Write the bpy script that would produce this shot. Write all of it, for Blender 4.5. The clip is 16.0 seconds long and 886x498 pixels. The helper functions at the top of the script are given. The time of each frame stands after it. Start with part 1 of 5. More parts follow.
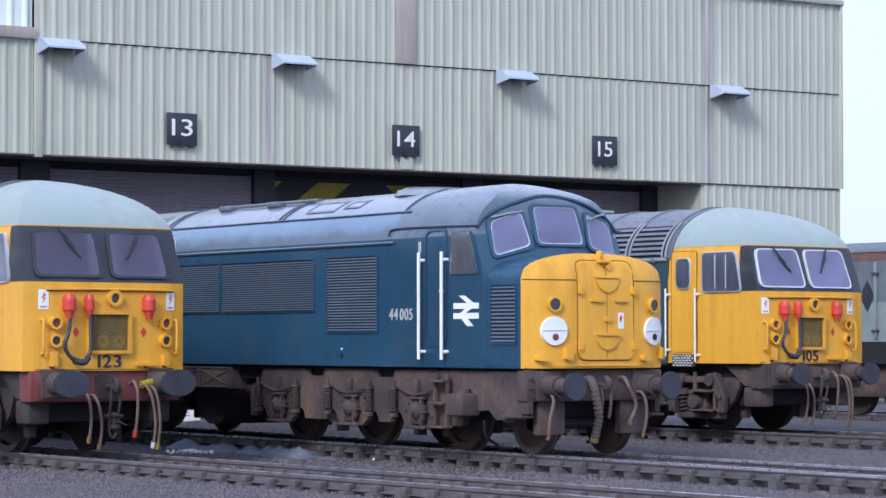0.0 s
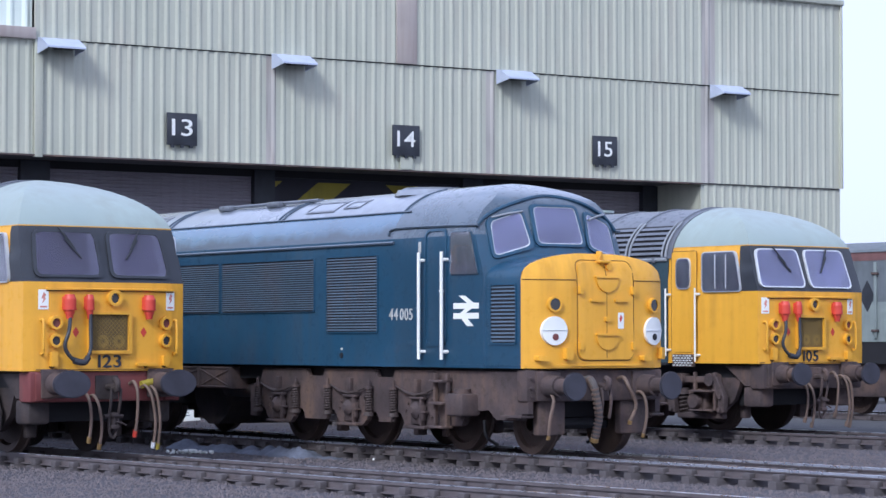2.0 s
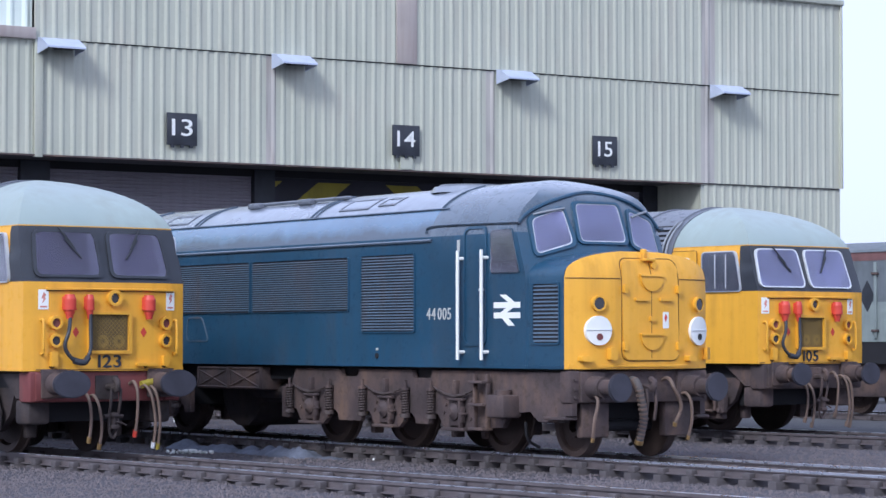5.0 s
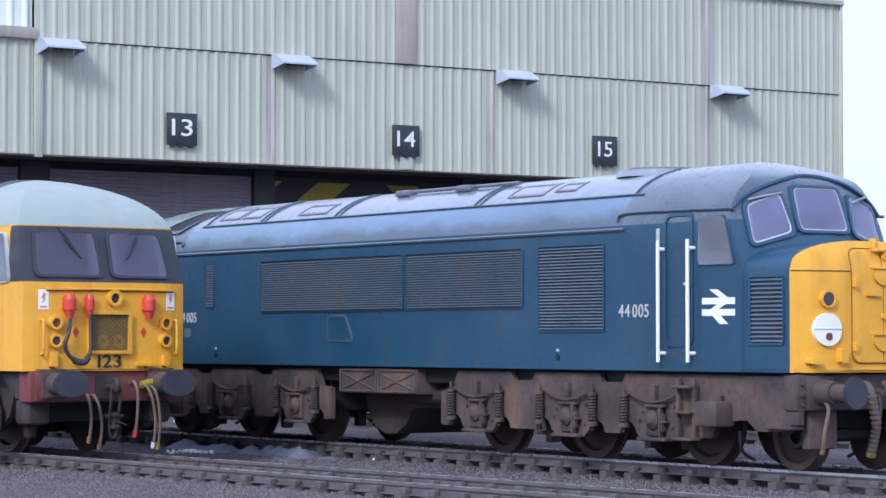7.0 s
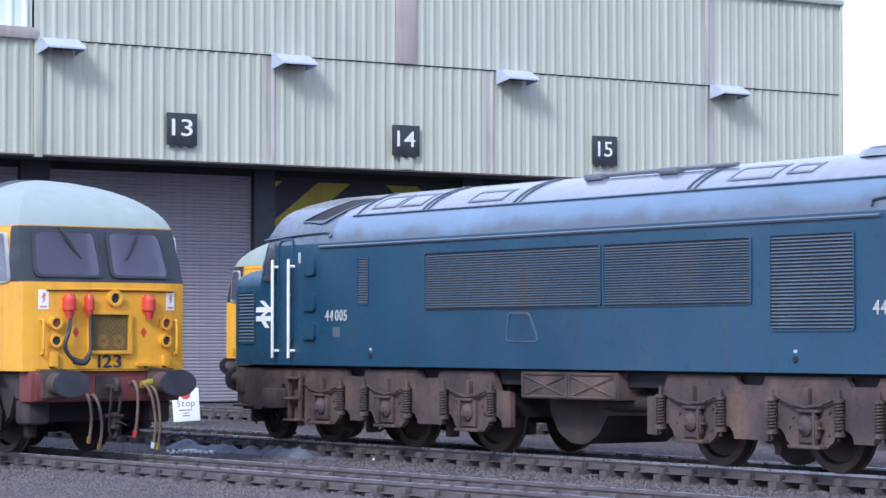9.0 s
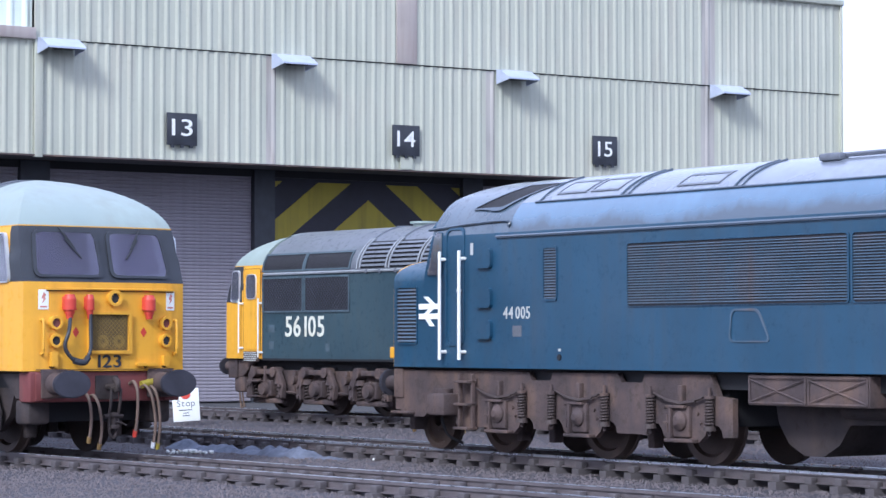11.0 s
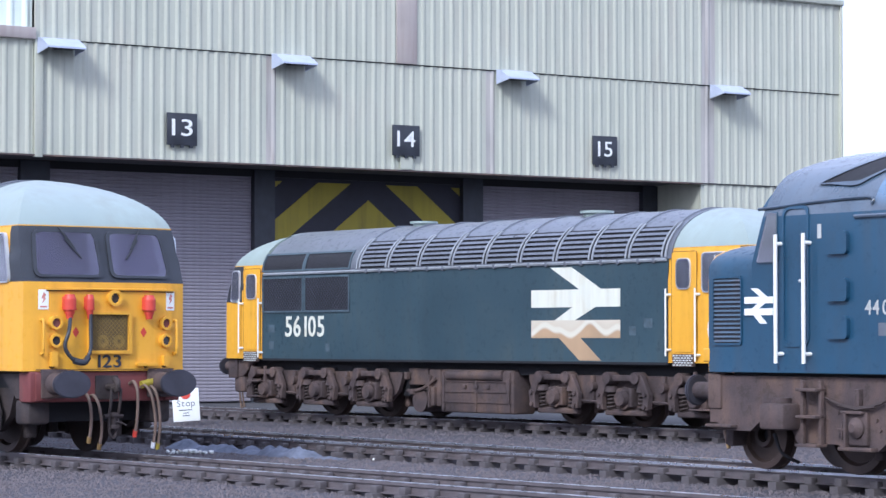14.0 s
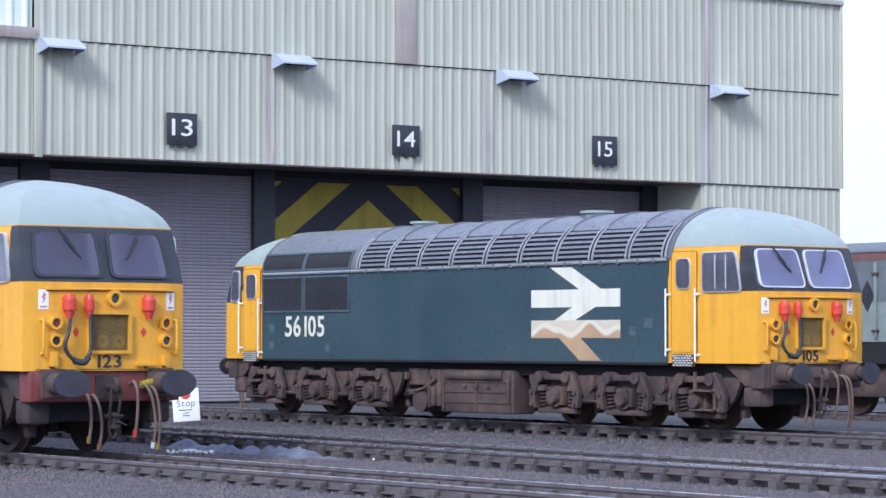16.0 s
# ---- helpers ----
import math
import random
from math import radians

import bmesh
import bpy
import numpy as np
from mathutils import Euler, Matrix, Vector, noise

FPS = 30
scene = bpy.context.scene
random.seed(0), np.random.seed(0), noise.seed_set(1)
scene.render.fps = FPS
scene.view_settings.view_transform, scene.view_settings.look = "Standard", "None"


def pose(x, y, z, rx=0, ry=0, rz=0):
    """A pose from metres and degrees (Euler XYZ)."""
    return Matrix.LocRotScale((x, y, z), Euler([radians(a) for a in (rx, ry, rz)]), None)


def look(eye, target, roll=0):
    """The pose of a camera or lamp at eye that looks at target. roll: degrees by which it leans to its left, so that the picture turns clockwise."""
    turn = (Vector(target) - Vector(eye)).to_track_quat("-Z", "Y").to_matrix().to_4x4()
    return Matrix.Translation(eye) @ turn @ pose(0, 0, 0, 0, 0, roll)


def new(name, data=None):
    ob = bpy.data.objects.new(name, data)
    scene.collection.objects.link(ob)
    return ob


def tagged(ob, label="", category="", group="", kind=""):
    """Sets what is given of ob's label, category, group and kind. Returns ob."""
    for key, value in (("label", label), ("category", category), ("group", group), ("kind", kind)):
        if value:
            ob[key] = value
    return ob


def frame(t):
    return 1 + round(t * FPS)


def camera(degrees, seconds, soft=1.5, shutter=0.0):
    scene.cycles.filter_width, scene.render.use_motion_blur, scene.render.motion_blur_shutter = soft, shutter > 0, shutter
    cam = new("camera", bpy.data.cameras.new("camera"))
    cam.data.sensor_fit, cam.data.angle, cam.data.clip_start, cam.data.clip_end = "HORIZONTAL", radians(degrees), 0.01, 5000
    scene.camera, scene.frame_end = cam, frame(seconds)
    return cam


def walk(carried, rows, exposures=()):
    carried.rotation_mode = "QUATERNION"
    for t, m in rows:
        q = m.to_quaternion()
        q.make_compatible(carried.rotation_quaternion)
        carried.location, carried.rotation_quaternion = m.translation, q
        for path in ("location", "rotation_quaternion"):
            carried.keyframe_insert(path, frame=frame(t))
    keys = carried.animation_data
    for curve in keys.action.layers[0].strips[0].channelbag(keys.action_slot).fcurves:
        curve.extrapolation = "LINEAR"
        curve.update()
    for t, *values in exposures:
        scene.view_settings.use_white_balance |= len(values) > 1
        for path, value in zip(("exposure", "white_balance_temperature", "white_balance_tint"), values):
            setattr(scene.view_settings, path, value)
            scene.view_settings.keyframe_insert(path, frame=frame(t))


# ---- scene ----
cam = camera(19.87, 16.0, soft=1.5)
EYE = (39.49, -23.33, 1.706)
AIM = (-9.89, 10.71, 3.87)
walk(cam, [(0.0, look(EYE, AIM)), (16.0, look(EYE, AIM))],
     exposures=[(0.0, 0.0, 5450, 10), (5.0, 0.0, 5450, 10), (9.0, 0.22, 5400, 10), (12.5, 0.32, 5450, 10), (14.5, 0.24, 5480, 10), (15.2, 0.18, 5500, 10), (16.0, 0.18, 5500, 10)])

# ---- daylight: bright overcast, key from the upper left behind the camera ----
SUN_EL, SUN_AZ = 35.0, 150.0
world = bpy.data.worlds.new("sky")
scene.world = world
world.use_nodes = True
wn = world.node_tree.nodes
sky = wn.new("ShaderNodeTexSky")
sky.sky_type, sky.sun_disc = "NISHITA", False
sky.sun_elevation, sky.sun_rotation = radians(SUN_EL), radians(SUN_AZ)
sky.air_density, sky.dust_density, sky.ozone_density = 1.0, 4.0, 1.0
haze = wn.new("ShaderNodeMix")
haze.data_type = "RGBA"
haze.inputs[0].default_value = 0.7   # a thin white overcast over the sky
haze.inputs[7].default_value = (9.5, 9.6, 11.7, 1)
world.node_tree.links.new(sky.outputs[0], haze.inputs[6])
world.node_tree.links.new(haze.outputs[2], wn["Background"].inputs[0])
wn["Background"].inputs[1].default_value = 0.132
sun = new("sun", bpy.data.lights.new("sun", "SUN"))
sun.data.energy, sun.data.angle, sun.data.color = 2.5, radians(13), (1.0, 0.93, 0.83)
SUN_FROM = Vector((math.sin(radians(SUN_AZ)) * math.cos(radians(SUN_EL)), math.cos(radians(SUN_AZ)) * math.cos(radians(SUN_EL)), math.sin(radians(SUN_EL))))
sun.matrix_world = look(SUN_FROM * 80, (0, 0, 0))


# ---- materials ----
def mat(name, col, rough=0.6, metal=0.0, var=0.25, scale=3.0, bump=0.1, grain=60.0, streak=0.0, dirt=None, dirt_amt=0.4, coat=0.0, island=0.0, speck=0.0, spec=0.5, soot=0.0):
    """A painted or natural surface: colour, two scales of variation, rain streaks, dirt patches, fine relief."""
    m = bpy.data.materials.new(name)
    m.use_nodes = True
    nt = m.node_tree
    n, l = nt.nodes, nt.links
    b = n["Principled BSDF"]
    tc = n.new("ShaderNodeTexCoord")
    big = n.new("ShaderNodeTexNoise")
    big.inputs["Scale"].default_value, big.inputs["Detail"].default_value = scale, 5
    l.new(tc.outputs["Object"], big.inputs["Vector"])
    fine = n.new("ShaderNodeTexNoise")
    fine.inputs["Scale"].default_value, fine.inputs["Detail"].default_value = grain, 3
    l.new(tc.outputs["Object"], fine.inputs["Vector"])

    def mix(fac, a, c, kind="MIX"):
        x = n.new("ShaderNodeMix")
        x.data_type, x.blend_type = "RGBA", kind
        for i, v in ((0, fac), (6, a), (7, c)):
            if isinstance(v, (int, float)):
                x.inputs[i].default_value = v
            elif isinstance(v, tuple):
                x.inputs[i].default_value = v
            else:
                l.new(v, x.inputs[i])
        return x.outputs[2]

    def ramp(src, lo, hi):
        r = n.new("ShaderNodeMapRange")
        r.inputs["From Min"].default_value, r.inputs["From Max"].default_value = lo, hi
        l.new(src, r.inputs["Value"])
        return r.outputs["Result"]

    dark = tuple(c * (1 - var) for c in col) + (1,)
    lite = tuple(min(1, c * (1 + var)) for c in col) + (1,)
    c = mix(ramp(big.outputs["Fac"], 0.3, 0.7), dark, lite)
    c = mix(0.35 * min(1, var * 2), c, mix(ramp(fine.outputs["Fac"], 0.25, 0.75), dark, lite))
    if island:
        g = n.new("ShaderNodeNewGeometry")
        o = n.new("ShaderNodeObjectInfo")
        a = n.new("ShaderNodeMath")
        a.operation = "ADD"
        l.new(g.outputs["Random Per Island"], a.inputs[0])
        l.new(o.outputs["Random"], a.inputs[1])
        c = mix(ramp(a.outputs[0], 0.2, 1.8), c, mix(island, c, tuple(x * 1.9 for x in col) + (1,)))
    if streak or dirt:
        mp = n.new("ShaderNodeMapping")
        mp.inputs["Scale"].default_value = (5.0, 5.0, 0.35)
        l.new(tc.outputs["Object"], mp.inputs["Vector"])
        st = n.new("ShaderNodeTexNoise")
        st.inputs["Scale"].default_value, st.inputs["Detail"].default_value = 1.0, 4
        l.new(mp.outputs[0], st.inputs["Vector"])
        if streak:
            c = mix(ramp(st.outputs["Fac"], 0.45, 0.75), c, mix(streak, c, (0.03, 0.025, 0.02, 1)))
        if dirt:
            k = n.new("ShaderNodeMath")
            k.operation = "MULTIPLY"
            l.new(ramp(big.outputs["Fac"], 0.42, 0.68), k.inputs[0])
            l.new(ramp(st.outputs["Fac"], 0.3, 0.7), k.inputs[1])
            c = mix(k.outputs[0], c, mix(dirt_amt, c, dirt + (1,)))
    matt = None
    if speck:
        sp = n.new("ShaderNodeTexNoise")
        sp.inputs["Scale"].default_value, sp.inputs["Detail"].default_value, sp.inputs["Roughness"].default_value = 7.0, 9, 0.72
        l.new(tc.outputs["Object"], sp.inputs["Vector"])
        matt = ramp(sp.outputs["Fac"], 0.53, 0.68)
        c = mix(matt, c, mix(speck, c, (0.05, 0.042, 0.036, 1)))
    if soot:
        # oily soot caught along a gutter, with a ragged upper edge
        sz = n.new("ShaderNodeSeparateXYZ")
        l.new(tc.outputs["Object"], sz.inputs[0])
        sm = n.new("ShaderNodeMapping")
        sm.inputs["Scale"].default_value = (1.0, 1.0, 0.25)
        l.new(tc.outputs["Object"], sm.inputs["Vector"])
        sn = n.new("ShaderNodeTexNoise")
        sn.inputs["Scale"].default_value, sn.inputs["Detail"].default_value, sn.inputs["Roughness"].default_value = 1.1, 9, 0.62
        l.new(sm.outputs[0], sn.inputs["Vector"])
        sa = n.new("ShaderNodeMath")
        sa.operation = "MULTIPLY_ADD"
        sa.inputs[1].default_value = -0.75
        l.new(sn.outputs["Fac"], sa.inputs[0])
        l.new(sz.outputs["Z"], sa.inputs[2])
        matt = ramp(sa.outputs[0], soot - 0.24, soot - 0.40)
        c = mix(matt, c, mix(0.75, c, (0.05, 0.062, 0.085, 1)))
    l.new(c, b.inputs["Base Color"])
    b.inputs["Specular IOR Level"].default_value = spec
    b.inputs["Metallic"].default_value = metal
    rr = n.new("ShaderNodeMapRange")
    rr.inputs["To Min"].default_value, rr.inputs["To Max"].default_value = max(0.05, rough - 0.12), min(1, rough + 0.12)
    l.new(big.outputs["Fac"], rr.inputs["Value"])
    ro = rr.outputs[0]
    if matt is not None:
        ad = n.new("ShaderNodeMath")
        ad.operation, ad.use_clamp = "MULTIPLY_ADD", True
        ad.inputs[1].default_value = 0.45
        l.new(matt, ad.inputs[0])
        l.new(ro, ad.inputs[2])
        ro = ad.outputs[0]
    l.new(ro, b.inputs["Roughness"])
    b.inputs["Coat Weight"].default_value, b.inputs["Coat Roughness"].default_value = coat, 0.16
    if bump:
        bp = n.new("ShaderNodeBump")
        bp.inputs["Strength"].default_value, bp.inputs["Distance"].default_value = bump, 0.02
        l.new(fine.outputs["Fac"], bp.inputs["Height"])
        l.new(bp.outputs[0], b.inputs["Normal"])
    return m


def glass_mat(name, col, rough=0.06):
    m = bpy.data.materials.new(name)
    m.use_nodes = True
    b = m.node_tree.nodes["Principled BSDF"]
    b.inputs["Base Color"].default_value = col + (1,)
    b.inputs["Roughness"].default_value = rough
    b.inputs["Transmission Weight"].default_value = 1.0
    b.inputs["IOR"].default_value = 1.62
    return m


RUST_DUST = (0.085, 0.055, 0.045)
M = {
    "blue": mat("rail_blue_paint", (0.0175, 0.066, 0.125), 0.36, var=0.25, scale=0.5, bump=0.02, streak=0.16, dirt=(0.06, 0.07, 0.085), dirt_amt=0.5, speck=0.12),
    # base lightened beyond the body blue to paint in the sky sheen; soot is real
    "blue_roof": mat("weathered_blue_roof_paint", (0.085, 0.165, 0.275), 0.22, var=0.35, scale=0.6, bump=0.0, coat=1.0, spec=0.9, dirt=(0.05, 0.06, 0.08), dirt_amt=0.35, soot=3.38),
    # paler still: bright top light on the roof is put into the colour
    "roof_toplit": mat("chalky_faded_blue_roof_paint", (0.21, 0.24, 0.30), 0.28, var=0.4, scale=0.9, bump=0.0, coat=0.8, spec=0.9, dirt=(0.07, 0.075, 0.09), dirt_amt=0.6),
    "cab_roof": mat("sooty_dark_blue_cab_roof", (0.066, 0.098, 0.14), 0.28, var=0.4, scale=1.1, bump=0.01, coat=0.9, dirt=(0.12, 0.13, 0.15), dirt_amt=0.5, speck=0.25),
    "roof_seam": mat("dull_blue_roof_strap", (0.05, 0.075, 0.11), 0.35, var=0.3, bump=0, coat=0.5),
    "slate": mat("faded_dark_blue_paint", (0.034, 0.066, 0.088), 0.42, var=0.25, scale=0.5, speck=0.1, bump=0.02, streak=0.12, dirt=(0.075, 0.085, 0.075), dirt_amt=0.5),
    "yellow": mat("warning_yellow_paint", (0.76, 0.39, 0.03), 0.42, var=0.08, scale=1.2, bump=0.02, streak=0.08, speck=0.05, dirt=(0.34, 0.17, 0.02), dirt_amt=0.5),
    "black": mat("satin_black_paint", (0.028, 0.032, 0.042), 0.5, var=0.3, bump=0.05),
    "roof": mat("pale_grey_roof_paint", (0.29, 0.355, 0.34), 0.32, var=0.12, scale=0.8, bump=0.02, dirt=(0.2, 0.2, 0.16), dirt_amt=0.45),
    "roof_dark": mat("dark_grey_roof_paint", (0.125, 0.14, 0.172), 0.32, var=0.3, scale=1.0, bump=0.02, dirt=(0.05, 0.045, 0.05), dirt_amt=0.5, spec=0.8, speck=0.15),
    "frame": mat("dusty_brown_underframe", (0.068, 0.050, 0.052), 0.8, var=0.5, scale=1.8, bump=0.3, dirt=(0.19, 0.115, 0.07), dirt_amt=0.6, speck=0.6),
    "dark": mat("oily_black_metal", (0.012, 0.012, 0.016), 0.7, var=0.3, bump=0.2),
    "steel": mat("worn_wheel_steel", (0.06, 0.042, 0.036), 0.5, metal=0.4, var=0.35, bump=0.15),
    "white": mat("white_paint", (0.78, 0.80, 0.78), 0.5, var=0.06, bump=0.05, dirt=(0.5, 0.42, 0.3), dirt_amt=0.2),
    "old_white": mat("faded_white_lettering", (0.44, 0.45, 0.44), 0.55, var=0.12, bump=0.05),
    "red": mat("red_paint", (0.55, 0.055, 0.035), 0.45, var=0.15, bump=0.05),
    "faded_red": mat("faded_red_print", (0.55, 0.22, 0.17), 0.6, var=0.2, bump=0),
    "beam": mat("dull_red_beam_paint", (0.16, 0.04, 0.04), 0.7, var=0.3, bump=0.2, dirt=RUST_DUST, dirt_amt=0.6),
    "rubber": mat("grey_rubber_hose", (0.085, 0.075, 0.075), 0.7, var=0.25, bump=0.1),
    "hose": mat("tan_dusty_hose", (0.15, 0.105, 0.085), 0.65, var=0.3, bump=0.15),
    "springs": mat("dark_dusty_spring_steel", (0.05, 0.036, 0.034), 0.7, var=0.3, bump=0.2),
    "wagon_dark": mat("sooty_grey_paint", (0.13, 0.15, 0.17), 0.6, var=0.2, streak=0.2),
    "buffer": mat("greased_buffer_steel", (0.05, 0.05, 0.066), 0.6, metal=0.3, var=0.3, bump=0.15),
    "brass": mat("dull_brass", (0.42, 0.28, 0.12), 0.4, metal=0.8, var=0.2),
    "alu": mat("window_alloy", (0.70, 0.72, 0.75), 0.35, metal=0.4, var=0.1, bump=0.0),
    "mesh": mat("dark_grille_mesh", (0.014, 0.014, 0.02), 0.6, var=0.4, bump=0.3, grain=120),
    "cladding": mat("pale_grey_cladding", (0.465, 0.485, 0.405), 0.6, var=0.08, scale=0.5, bump=0.03, streak=0.10, dirt=(0.36, 0.32, 0.28), dirt_amt=0.4, speck=0.05),
    "cladding_stained": mat("rust_streaked_cladding", (0.44, 0.425, 0.40), 0.65, var=0.12, scale=0.6, bump=0.05, streak=0.35, dirt=(0.25, 0.2, 0.18), dirt_amt=0.6),
    "cladding_white": mat("translucent_white_cladding", (0.68, 0.76, 0.70), 0.5, var=0.06, scale=0.6),
    "rusty": mat("rust_stained_flashing", (0.42, 0.375, 0.35), 0.75, var=0.12, scale=1.2, streak=0.15, dirt=(0.26, 0.17, 0.14), dirt_amt=0.5),
    "lamp_hood": mat("galvanised_lamp_hood", (0.44, 0.49, 0.62), 0.5, var=0.08, bump=0.03),
    "shutter": mat("grey_roller_shutter", (0.27, 0.25, 0.285), 0.6, var=0.1, scale=0.5, streak=0.15),
    "hazard_y": mat("faded_hazard_yellow", (0.32, 0.26, 0.025), 0.65, var=0.15, scale=1.0, streak=0.35),
    "hazard_k": mat("hazard_black", (0.02, 0.02, 0.03), 0.65, var=0.3),
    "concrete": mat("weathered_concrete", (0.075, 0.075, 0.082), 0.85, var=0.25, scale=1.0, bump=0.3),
    "ballast": mat("dark_ballast", (0.062, 0.058, 0.070), 0.95, var=0.5, scale=0.7, bump=1.0, grain=30.0, dirt=(0.04, 0.04, 0.052), dirt_amt=0.7),
    "stone": mat("ballast_stone", (0.104, 0.089, 0.093), 0.9, var=0.45, scale=0.8, bump=0.3, island=0.55, dirt=(0.04, 0.04, 0.052), dirt_amt=0.7),
    "sleeper": mat("oily_timber_sleeper", (0.085, 0.076, 0.082), 0.85, var=0.35, scale=3, bump=0.4, island=0.3),
    "rail": mat("rusty_rail_side", (0.105, 0.09, 0.096), 0.6, var=0.3, bump=0.2),
    "railtop": mat("polished_rail_head", (0.62, 0.64, 0.70), 0.28, metal=0.9, var=0.15, bump=0.05),
    "ash": mat("blue_grey_ash", (0.12, 0.135, 0.18), 0.95, var=0.45, scale=3, bump=0.8, grain=14),
    "wagon": mat("weathered_grey_green_paint", (0.22, 0.26, 0.26), 0.6, var=0.15, streak=0.25),
    "wagon_red": mat("faded_red_stripe_paint", (0.17, 0.085, 0.085), 0.6, var=0.2, streak=0.2),
    "lens": mat("dull_lamp_lens", (0.045, 0.045, 0.05), 0.12, var=0.3, bump=0),
    # grime in joints and runs; also the painted shadow line under the cab ledge
    "grime": mat("brown_grime_in_joints", (0.16, 0.085, 0.02), 0.8, var=0.4),
    # a darker brown than the frame material
    "oily": mat("oily_dark_underframe", (0.034, 0.026, 0.027), 0.7, var=0.45, scale=2.0, bump=0.3, dirt=(0.09, 0.06, 0.045), dirt_amt=0.5, speck=0.5),
    "chequer": mat("worn_chequer_plate", (0.62, 0.66, 0.66), 0.4, metal=0.3, var=0.2),
    "glass": glass_mat("tinted_cab_glass", (0.86, 0.85, 0.93)),
    # both lilacs put the sky's reflection in the windscreens into the lining colour
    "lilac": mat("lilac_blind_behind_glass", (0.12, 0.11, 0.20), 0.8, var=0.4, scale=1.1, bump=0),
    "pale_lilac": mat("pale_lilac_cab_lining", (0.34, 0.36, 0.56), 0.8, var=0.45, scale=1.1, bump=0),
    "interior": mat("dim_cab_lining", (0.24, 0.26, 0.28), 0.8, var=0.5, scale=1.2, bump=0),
}


# ---- mesh tools ----
def empty(name, m, **tags):
    ob = new(name)
    ob.matrix_basis = m
    return tagged(ob, **tags)


def part(name, bm, material, parent=None, label="", smooth=32):
    me = bpy.data.meshes.new(name)
    bmesh.ops.recalc_face_normals(bm, faces=bm.faces)
    bm.to_mesh(me)
    bm.free()
    me.materials.append(M[material])
    if smooth:
        for p in me.polygons:
            p.use_smooth = True
        me.set_sharp_from_angle(angle=radians(smooth))
    ob = new(name, me)
    ob.parent = parent
    if label:
        ob["label"] = label
    return ob


def again(ob, parent, m):
    """One more object on the same mesh."""
    o = new(ob.name.split(".")[0], ob.data)
    o.parent = parent
    o.matrix_basis = m
    if "label" in ob:
        o["label"] = ob["label"]
    return o


def bx(bm, x0, x1, y0, y1, z0, z1, bev=0.0):
    m = Matrix.LocRotScale(((x0 + x1) / 2, (y0 + y1) / 2, (z0 + z1) / 2), None, (abs(x1 - x0), abs(y1 - y0), abs(z1 - z0)))
    g = bmesh.ops.create_cube(bm, size=1, matrix=m)
    if bev:
        es = list({e for v in g["verts"] for e in v.link_edges})
        bmesh.ops.bevel(bm, geom=es, offset=bev, segments=2, affect="EDGES", profile=0.5)
    return bm


def cy(bm, p, q, r, r2=None, seg=16):
    p, q = Vector(p), Vector(q)
    d = q - p
    m = Matrix.Translation((p + q) / 2) @ d.to_track_quat("Z", "Y").to_matrix().to_4x4()
    bmesh.ops.create_cone(bm, cap_ends=True, segments=seg, radius1=r, radius2=r if r2 is None else r2, depth=d.length, matrix=m)
    return bm


def tube(bm, pts, r, seg=8, fine=5):
    P = [Vector(p) for p in pts]
    path = []
    for i in range(len(P) - 1):
        a, b, c, d = P[max(i - 1, 0)], P[i], P[i + 1], P[min(i + 2, len(P) - 1)]
        for k in range(fine if len(P) > 2 else 1):
            t = k / fine
            path.append(0.5 * ((2 * b) + (c - a) * t + (2 * a - 5 * b + 4 * c - d) * t * t + (3 * b - a - 3 * c + d) * t ** 3))
    path.append(P[-1])
    last = None
    for i, p in enumerate(path):
        tan = (path[min(i + 1, len(path) - 1)] - path[max(i - 1, 0)]).normalized()
        u = tan.cross(Vector((0.31, 0.17, 0.94))).normalized()
        v = tan.cross(u)
        ring = [bm.verts.new(p + r * (math.cos(2 * math.pi * k / seg) * u + math.sin(2 * math.pi * k / seg) * v)) for k in range(seg)]
        if last:
            for k in range(seg):
                bm.faces.new((last[k], last[(k + 1) % seg], ring[(k + 1) % seg], ring[k]))
        else:
            bm.faces.new(ring)
        last = ring
    bm.faces.new(last)
    return bm


def rrect(u0, u1, v0, v1, r, n=4):
    out = []
    for cu, cv, a in ((u1 - r, v1 - r, 0), (u0 + r, v1 - r, 90), (u0 + r, v0 + r, 180), (u1 - r, v0 + r, 270)):
        for k in range(n + 1):
            t = radians(a + 90 * k / n)
            out.append((cu + r * math.cos(t), cv + r * math.sin(t)))
    return out


def rquad(pts, r, n=4):
    """A four-sided outline with rounded corners."""
    out = []
    for i, p in enumerate(pts):
        p, a, b = Vector(p), Vector(pts[i - 1]), Vector(pts[(i + 1) % len(pts)])
        s, e = p + (a - p).normalized() * r, p + (b - p).normalized() * r
        for k in range(n + 1):
            t = k / n
            out.append(tuple((1 - t) ** 2 * s + 2 * t * (1 - t) * p + t * t * e))
    return out


def shrink(outline, d):
    c = sum((Vector(p) for p in outline), Vector((0, 0))) / len(outline)
    return [tuple(Vector(p) - (Vector(p) - c).normalized() * d * 1.2) for p in outline]


def plate(bm, outline, mp, d, under=-0.02):
    """A thin plate of an outline laid on a surface: mp(u, v, height) gives the place."""
    c = sum((Vector(p) for p in outline), Vector((0, 0))) / len(outline)
    rings = [[bm.verts.new(mp(*p, under)) for p in outline]]
    for s in (1.0, 0.66, 0.33):
        rings.append([bm.verts.new(mp(*(c + (Vector(p) - c) * s), d)) for p in outline])
    for a, b in zip(rings, rings[1:]):
        for k in range(len(a)):
            bm.faces.new((a[k - 1], a[k], b[k], b[k - 1]))
    bm.faces.new(rings[-1])
    bm.faces.new(rings[0])
    return bm


